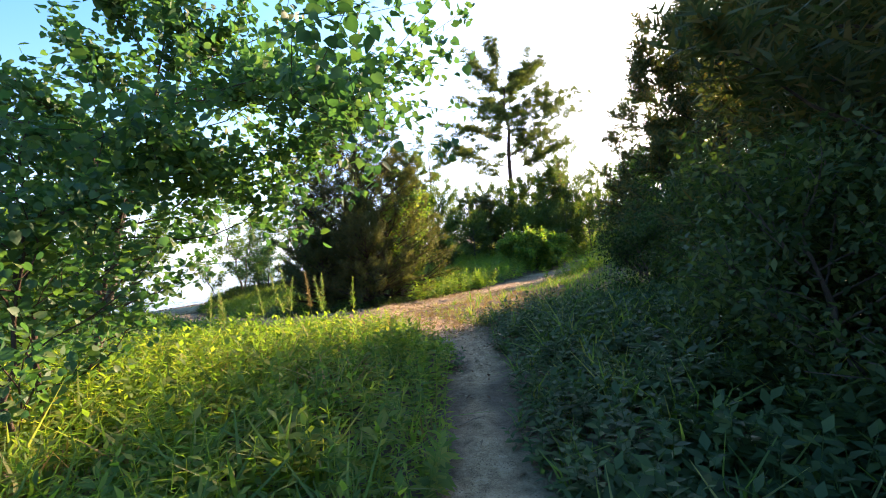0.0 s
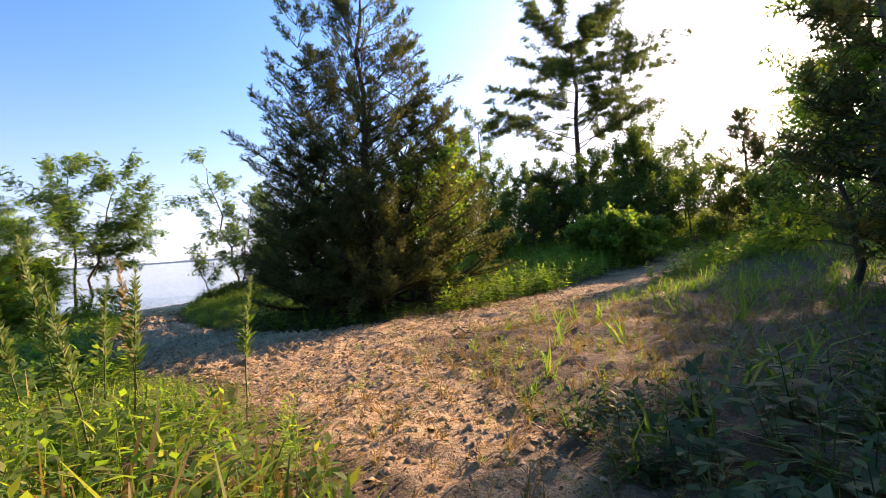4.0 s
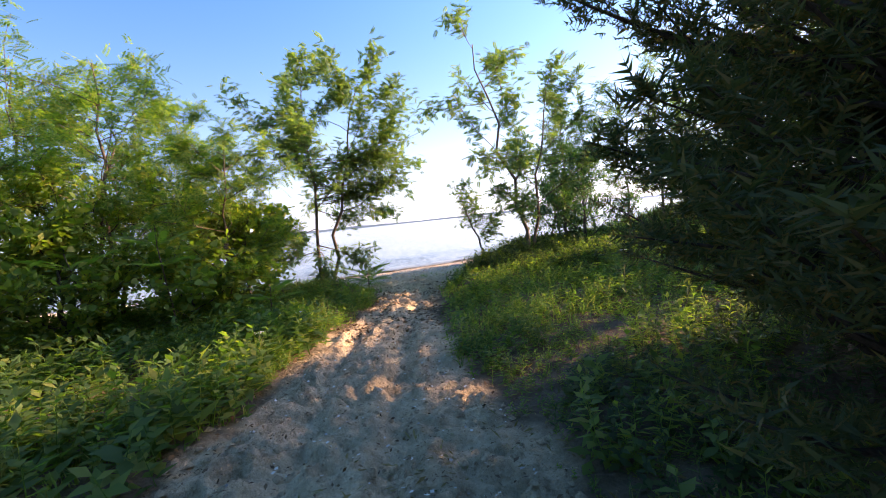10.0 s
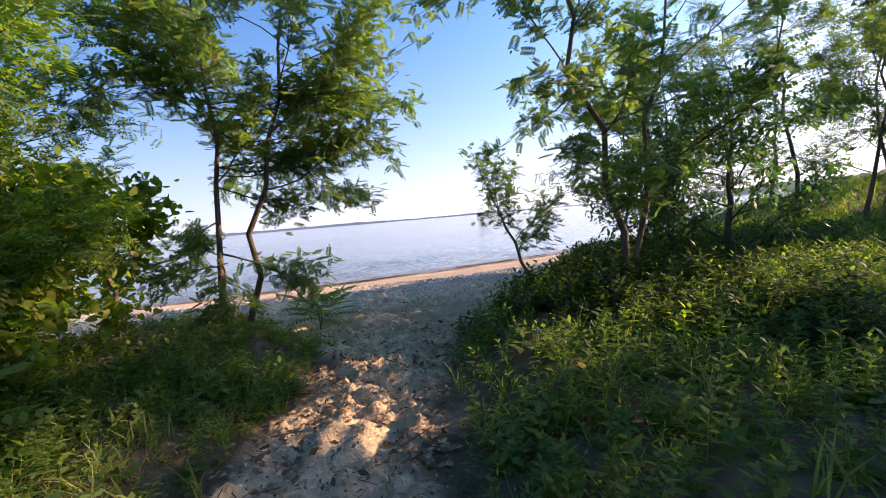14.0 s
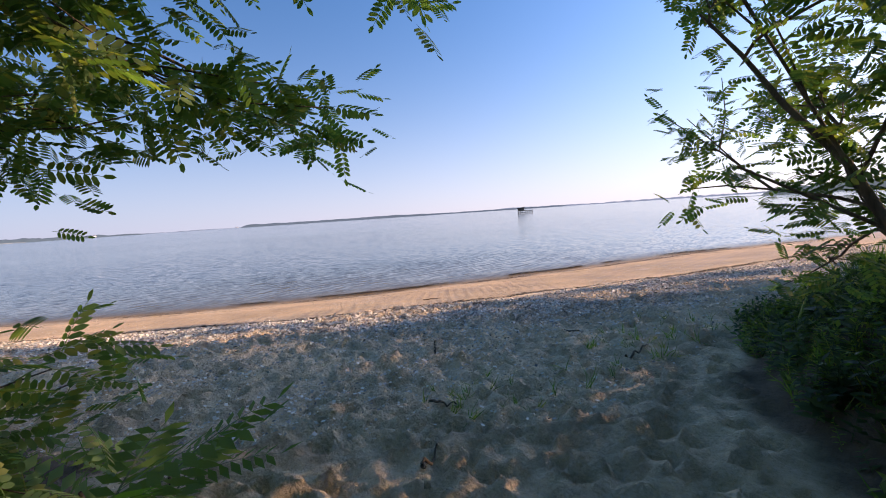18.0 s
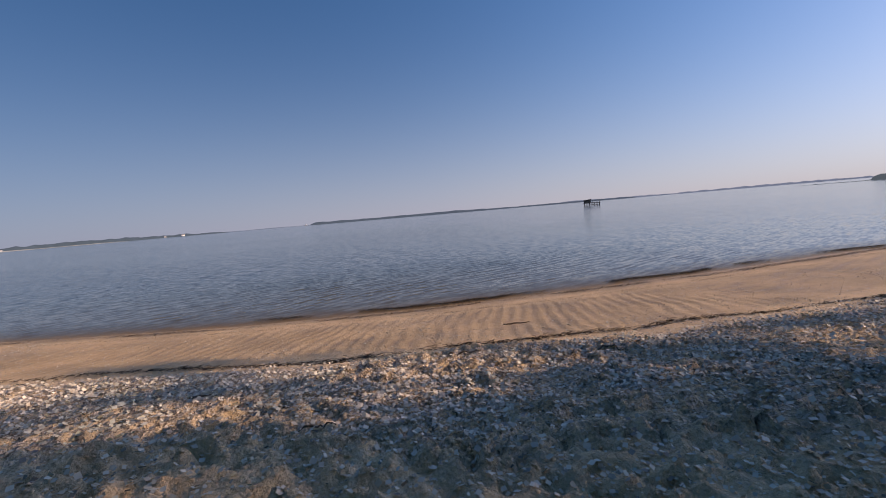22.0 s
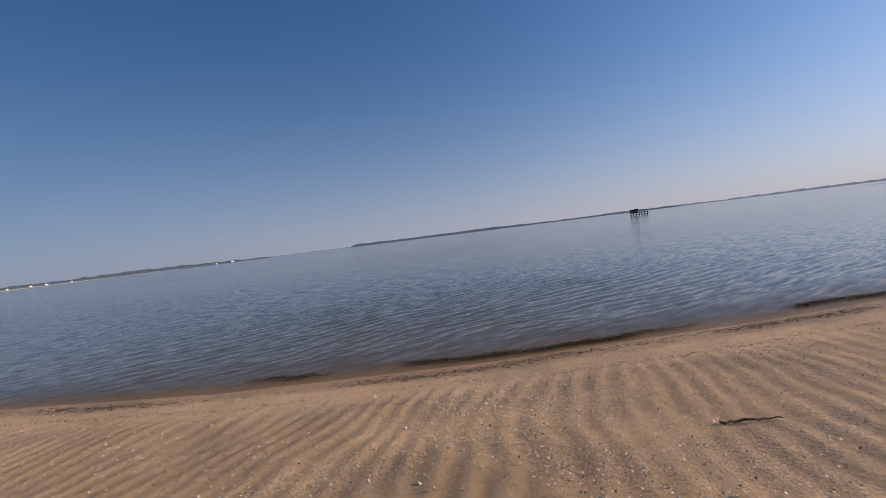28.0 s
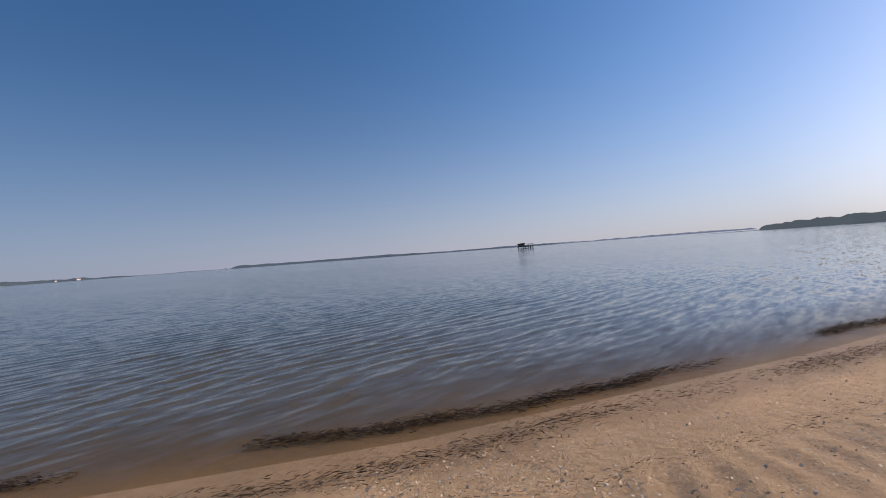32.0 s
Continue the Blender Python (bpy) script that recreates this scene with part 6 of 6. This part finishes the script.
shell_layer("shell_band", "thick band of broken white and grey shells", 301, 110000, 5.0, 9.5, 12, 60, lambda s, x, y: step(s, 5.0, 5.6) * (1 - 0.85 * step(s + 1.2 * value_noise(x, y, 1.2, 91), 6.9, 8.3)) * (0.35 + 0.65 * step(value_noise(x, y, 0.7, 92), -0.4, 0.3)), 0.016, 0.05)
shell_layer("coarse_shells", "coarse bleached oyster shells and chips heaped along the beach", 306, 60000, 5.2, 8.8, 19, 36, lambda s, x, y: step(s, 5.2, 6.0) * (1 - 0.8 * step(s + 1.0 * value_noise(x, y, 1.2, 91), 7.0, 8.2)) * (0.25 + 0.75 * step(value_noise(x, y, 0.5, 192), -0.3, 0.4)), 0.025, 0.065)
shell_layer("scattered_shells", "scattered shell pieces in the soft sand", 302, 42000, 8.5, 15.5, 17, 33, lambda s, x, y: 0.30 + 0.7 * step(value_noise(x, y, 0.9, 93), 0.1, 0.6), 0.015, 0.045)
shell_layer("fine_shells", "small shell grit on the ribbed lower beach", 303, 52000, 0.5, 5.2, 19, 38, lambda s, x, y: 0.25 + 0.75 * step(value_noise(x, y, 1.3, 94), 0.1, 0.5), 0.008, 0.024)
r = np.random.default_rng(304)
x = np.concatenate([r.uniform(-13.5, -4, 900)])
y = 9.2 - 0.78 * (x + 2.0) + r.normal(0, 0.9, 900) + 1.8
ok = path_clear(x, y) < 0.1
x, y = x[ok], y[ok]
a = r.uniform(0, 6.283, len(x))
v, f = spread(*CHIP, np.stack([x, y, surface(x, y) + 0.015], -1), np.stack([np.cos(a), np.sin(a), 0 * a], -1), np.array([0, 0, 1.0]) + r.normal(0, 0.3, (len(x), 3)), r.uniform(0.012, 0.035, len(x)))
flat("path_shells", mesh_np("path_shells", v, f, SHELL), "white shell crumbs trodden into the sandy track", "shells", "stuff")


def whole_shell():
    """A domed, ridged bivalve shell."""
    bm = bmesh.new()
    bmesh.ops.create_uvsphere(bm, u_segments=12, v_segments=6, radius=0.5)
    bmesh.ops.delete(bm, geom=[v for v in bm.verts if v.co.z < -0.05], context="VERTS")
    for v in bm.verts:
        a = math.atan2(v.co.y, v.co.x)
        v.co.z = v.co.z * 0.45 + 0.02 * math.cos(a * 12)
        v.co.x *= 1.0 + 0.15 * v.co.x
        v.co.y *= 0.85
    me = bpy.data.meshes.new("shell")
    bm.to_mesh(me)
    bm.free()
    me.materials.append(SHELL)
    return me


WHOLE = whole_shell()
r = random.Random(305)
for k in range(70):
    y_ = r.uniform(20, 31)
    s_ = r.uniform(1.0, 12.5)
    x_ = float(np.interp(y_, SHORE_Y, SHORE_X)) + s_ / 0.81
    if x_ > float(beach_edge(y_)):
        continue
    ob = tagged(new("shell", WHOLE), "pale bleached shell lying on the sand", "shell", "whole shells")
    d_ = r.uniform(0.025, 0.05)
    ob.matrix_world = Matrix.Translation((x_, y_, float(surface(x_, y_)) + 0.006)) @ Euler((r.uniform(-0.4, 0.4), r.uniform(-0.4, 0.4), r.uniform(0, 6))).to_matrix().to_4x4() @ Matrix.Scale(d_, 4)

# ---- wrack lines, sticks and driftwood ----
BIT = (np.array([(0, 0.05, 0), (1, 0.04, 0.05), (1, -0.04, 0.05), (0, -0.05, 0)]), np.array([(0, 1, 2, 3)]))


def wrack_line(name, label, seed, n, s_mid, spread_, ylo, yhi, wob, size, thin=-1.0):
    r = np.random.default_rng(seed)
    y = r.uniform(ylo, yhi, n)
    s = s_mid + wob * value_noise(y, y * 0, 2.3, seed) + 0.4 * wob * value_noise(y, y * 0 + 5, 0.6, seed) + r.normal(0, spread_, n)
    x = np.interp(y, SHORE_Y, SHORE_X) + s / 0.81
    keep = value_noise(y, y * 0 + 11, 1.1, seed) > r.uniform(thin, 0.3, n)
    x, y = x[keep], y[keep]
    a = r.normal(0.98, 0.5, len(x))
    v, f = spread(*BIT, np.stack([x, y, np.maximum(surface(x, y), 0.0) + 0.012 + 0.03 * r.uniform(0, 1, len(x)) ** 2], -1), np.stack([np.cos(a), np.sin(a), r.normal(0, 0.12, len(x))], -1), np.array([0, 0, 1.0]) + r.normal(0, 0.5, (len(x), 3)), r.uniform(0.4, 1.2, len(x)) * size)
    flat(name, mesh_np(name, v, f, WRACK), label, "seaweed", "stuff")


wrack_line("wrack_line", "dark line of dry seaweed at the top of the tide", 311, 16000, 4.95, 0.06, 10, 60, 0.25, 0.09)
wrack_line("edge_weed", "dark weed along the water's edge", 312, 20000, 0.42, 0.10, 16, 50, 0.16, 0.05)
wrack_line("floating_weed", "dark patches of weed washing at the water's edge", 314, 34000, -0.38, 0.06, 18, 46, 0.16, 0.06, -0.15)
wrack_line("fine_wrack", "thin line of dark flotsam above the water", 313, 7000, 1.15, 0.05, 14, 50, 0.22, 0.03)


def stick(name, points, r0, r1, mat, label, category="stick"):
    p = np.array(points, float)
    t = np.linspace(0, 1, len(p))
    u = np.linspace(0, 1, 14)
    q = np.stack([np.interp(u, t, p[:, k]) for k in range(3)], -1)
    rng = np.random.default_rng(len(points) + int(abs(p[0, 0]) * 10))
    q += rng.normal(0, r0 * 0.35, q.shape)
    q[:, 2] = surface(q[:, 0], q[:, 1]) + np.maximum(q[:, 2] - height(q[:, 0], q[:, 1]), r0 * 0.6)
    rad = np.linspace(r0, r1, 14) * rng.uniform(0.85, 1.15, 14)
    flat(name, mesh_np(name, *tube(q, rad, 7), mat, True), label, category)


stick("fallen_branch", [gz(-0.55, 13.0, 0.05), gz(-0.58, 12.75, 0.08), gz(-0.50, 12.5, 0.05), gz(-0.45, 12.2, 0.04), gz(-0.25, 11.95, 0.03)], 0.022, 0.010, PALE_STICK, "pale bent fallen branch on the dry dirt", "branch")
for k, (x_, y_, a_, l_) in enumerate(((-15.2, 23.3, 0.3, 0.28), (-14.6, 22.6, 2.0, 0.22), (-19.2, 24.2, 0.9, 0.35), (-18.8, 27.8, 0.4, 0.30), (-16.6, 24.5, 2.4, 0.2), (-20.2, 26.6, 1.1, 0.45), (-21.5, 28.9, 0.9, 0.5), (-15.6, 26.2, 0.5, 0.25), (-14.5, 25.6, 1.5, 0.5), (-21.2, 23.6, 1.0, 0.3))):
    dx, dy = math.cos(a_) * l_ / 2, math.sin(a_) * l_ / 2
    stick("driftwood", [gz(x_ - dx, y_ - dy, 0.02), gz(x_, y_, 0.03), gz(x_ + dx, y_ + dy, 0.02)], 0.014, 0.006, DRIFT, "small dark piece of driftwood on the sand", "driftwood")
for pts, r_, m_, l_ in (([(-12.78, 20.45), (-12.68, 20.58)], 0.016, PALE_STICK, "pale split driftwood where the path meets the beach"), ([(-12.95, 20.3), (-12.75, 20.25)], 0.03, PALE_STICK, "weathered pale log end beside the path"),
                        ([(-13.25, 20.8), (-13.05, 21.0)], 0.010, DRIFT, "dark dry twig on the trodden sand"), ([(-13.2, 21.6), (-13.3, 21.85)], 0.012, DRIFT, "dark crooked twig on the trodden sand")):
    (ax_, ay_), (bx_, by_) = pts
    stick("driftwood", [gz(ax_, ay_, 0.02), gz((ax_ + bx_) / 2, (ay_ + by_) / 2, 0.03), gz(bx_, by_, 0.02)], r_, r_ * 0.6, m_, l_, "driftwood")
r = random.Random(321)
for k in range(26):
    x_, y_ = r.uniform(-13, 4), r.uniform(3, 20)
    if abs(float(path_clear(x_, y_))) > 0.6:
        continue
    a_, l_ = r.uniform(0, 3.1), r.uniform(0.12, 0.4)
    stick("twig", [gz(x_ - math.cos(a_) * l_ / 2, y_ - math.sin(a_) * l_ / 2, 0.015), gz(x_, y_, 0.02), gz(x_ + math.cos(a_) * l_ / 2, y_ + math.sin(a_) * l_ / 2, 0.015)], 0.007, 0.003, PALE_STICK, "thin dry twig on the dirt", "twig")

# ---- flowering plants ----


def lace_flower(x, y, tall, head, seed):
    rng = np.random.default_rng(seed)
    b = np.array(gz(x, y))
    e = thing("lace_flower", b, "tall thin plant with a flat white flower head", "flower", "white lace flowers")
    stem = wander(b, (0.06, 0.02, 1), tall, 6, 0.06, rng)
    tubes = [tube(stem, np.linspace(0.006, 0.003, 7), 5)]
    for k in (2, 3, 4):
        br = wander(stem[k], (rng.normal(), rng.normal(), 1.3), tall * 0.28, 4, 0.1, rng)
        tubes.append(tube(br, np.linspace(0.004, 0.002, 5), 4))
    part("stem", mesh_np("stem", *join(tubes), STEM, True), e)
    n = 16
    pos = stem[rng.integers(1, 5, n)]
    v, f = spread(*LANCE, pos, np.stack([rng.normal(0, 1, n), rng.normal(0, 1, n), rng.normal(0.3, 0.3, n)], -1), np.tile([0, 0, 1.0], (n, 1)), rng.uniform(0.08, 0.2, n))
    part("foliage", mesh_np("foliage", v, f, WEED_LEAF), e)
    n = 60
    a, q = rng.uniform(0, 6.283, n), np.sqrt(rng.uniform(0, 1, n)) * head
    pos = stem[-1] + np.stack([np.cos(a) * q, np.sin(a) * q, 0.012 + 0 * a], -1)
    v, f = spread(*DIAMOND, pos, np.stack([np.cos(a), np.sin(a), 0.2 + 0 * a], -1), np.tile([0, 0, 1.0], (n, 1)), rng.uniform(0.014, 0.024, n))
    part("flower_head", mesh_np("flower_head", v, f, PETAL), e, "flat white flower head")


for x_, y_, t_, h_, s_ in ((-4.9, 10.95, 0.72, 0.05, 1), (-10.2, 15.6, 0.45, 0.06, 2), (-10.9, 16.6, 0.5, 0.045, 3), (-4.6, 19.6, 0.8, 0.06, 4), (-5.4, 20.4, 0.7, 0.05, 5), (-6.4, 18.6, 0.75, 0.05, 6), (-7.3, 19.4, 0.7, 0.045, 7)):
    lace_flower(x_, y_, t_, h_, s_)


def grass_plume(x, y, tall, seed):
    """A tall seed head standing over the weeds."""
    rng = np.random.default_rng(seed)
    b = np.array(gz(x, y))
    e = thing("tall_plume", b, "tall feathery seed head over the sunlit weeds", "grass plume", "plumes")
    stem = wander(b, (rng.normal(0, 0.08), rng.normal(0, 0.08), 1), tall, 6, 0.04, rng)
    part("stem", mesh_np("stem", *tube(stem, np.linspace(0.007, 0.003, 7), 5), STEM, True), e)
    n = 220
    u = rng.uniform(2.6, 6, n)
    i = np.minimum(u.astype(int), 5)
    pos = stem[i] + (stem[i + 1] - stem[i]) * (u - i)[:, None]
    v, f = spread(*LANCE, pos, np.stack([rng.normal(0, 0.6, n), rng.normal(0, 0.6, n), 0.8 + 0 * u], -1), np.tile([1.0, 0, 0.1], (n, 1)), rng.uniform(0.07, 0.15, n) * (1.35 - u / 6))
    part("plume", mesh_np("plume", v, f, DRY_GRASS if seed == 401 else GRASS_BLADE), e)


for k, (x_, y_, t_) in enumerate(((-3.0, 8.4, 1.15), (-2.7, 8.7, 0.95), (-3.6, 8.6, 0.8), (-2.4, 8.3, 0.85), (-4.2, 8.0, 0.75), (-1.9, 8.8, 0.8), (-3.3, 9.0, 0.9), (-4.9, 8.9, 0.8), (-2.9, 8.0, 0.95), (-2.2, 7.8, 0.8), (-3.9, 7.6, 0.75))):
    grass_plume(x_, y_, t_ + 0.35, 400 + k * (1 if k else 3) + (2 if k == 0 else 0))

# ---- sign behind the cedar ----


def build_sign():
    b = gz(-4.75, 22.6)
    e = thing("notice_sign", b, "white notice board on a grey post in the grass", "sign")
    e.rotation_euler[2] = radians(35)
    bm_part("post", box((0.09, 0.09, 1.75), (0, 0, 0.8), 0, 0.006), WEATHERED, e)
    panel = bm_part("panel", box((0.62, 0.02, 0.85), (0.36, -0.06, 1.15), 0, 0.004), SIGN_FACE, e, "pale printed panel")
    for k in range(6):
        bm_part("text_bar", box((0.46 - 0.05 * (k % 3), 0.004, 0.035), (0.36, -0.073, 1.42 - k * 0.11)), SIGN_DARK, panel)


build_sign()
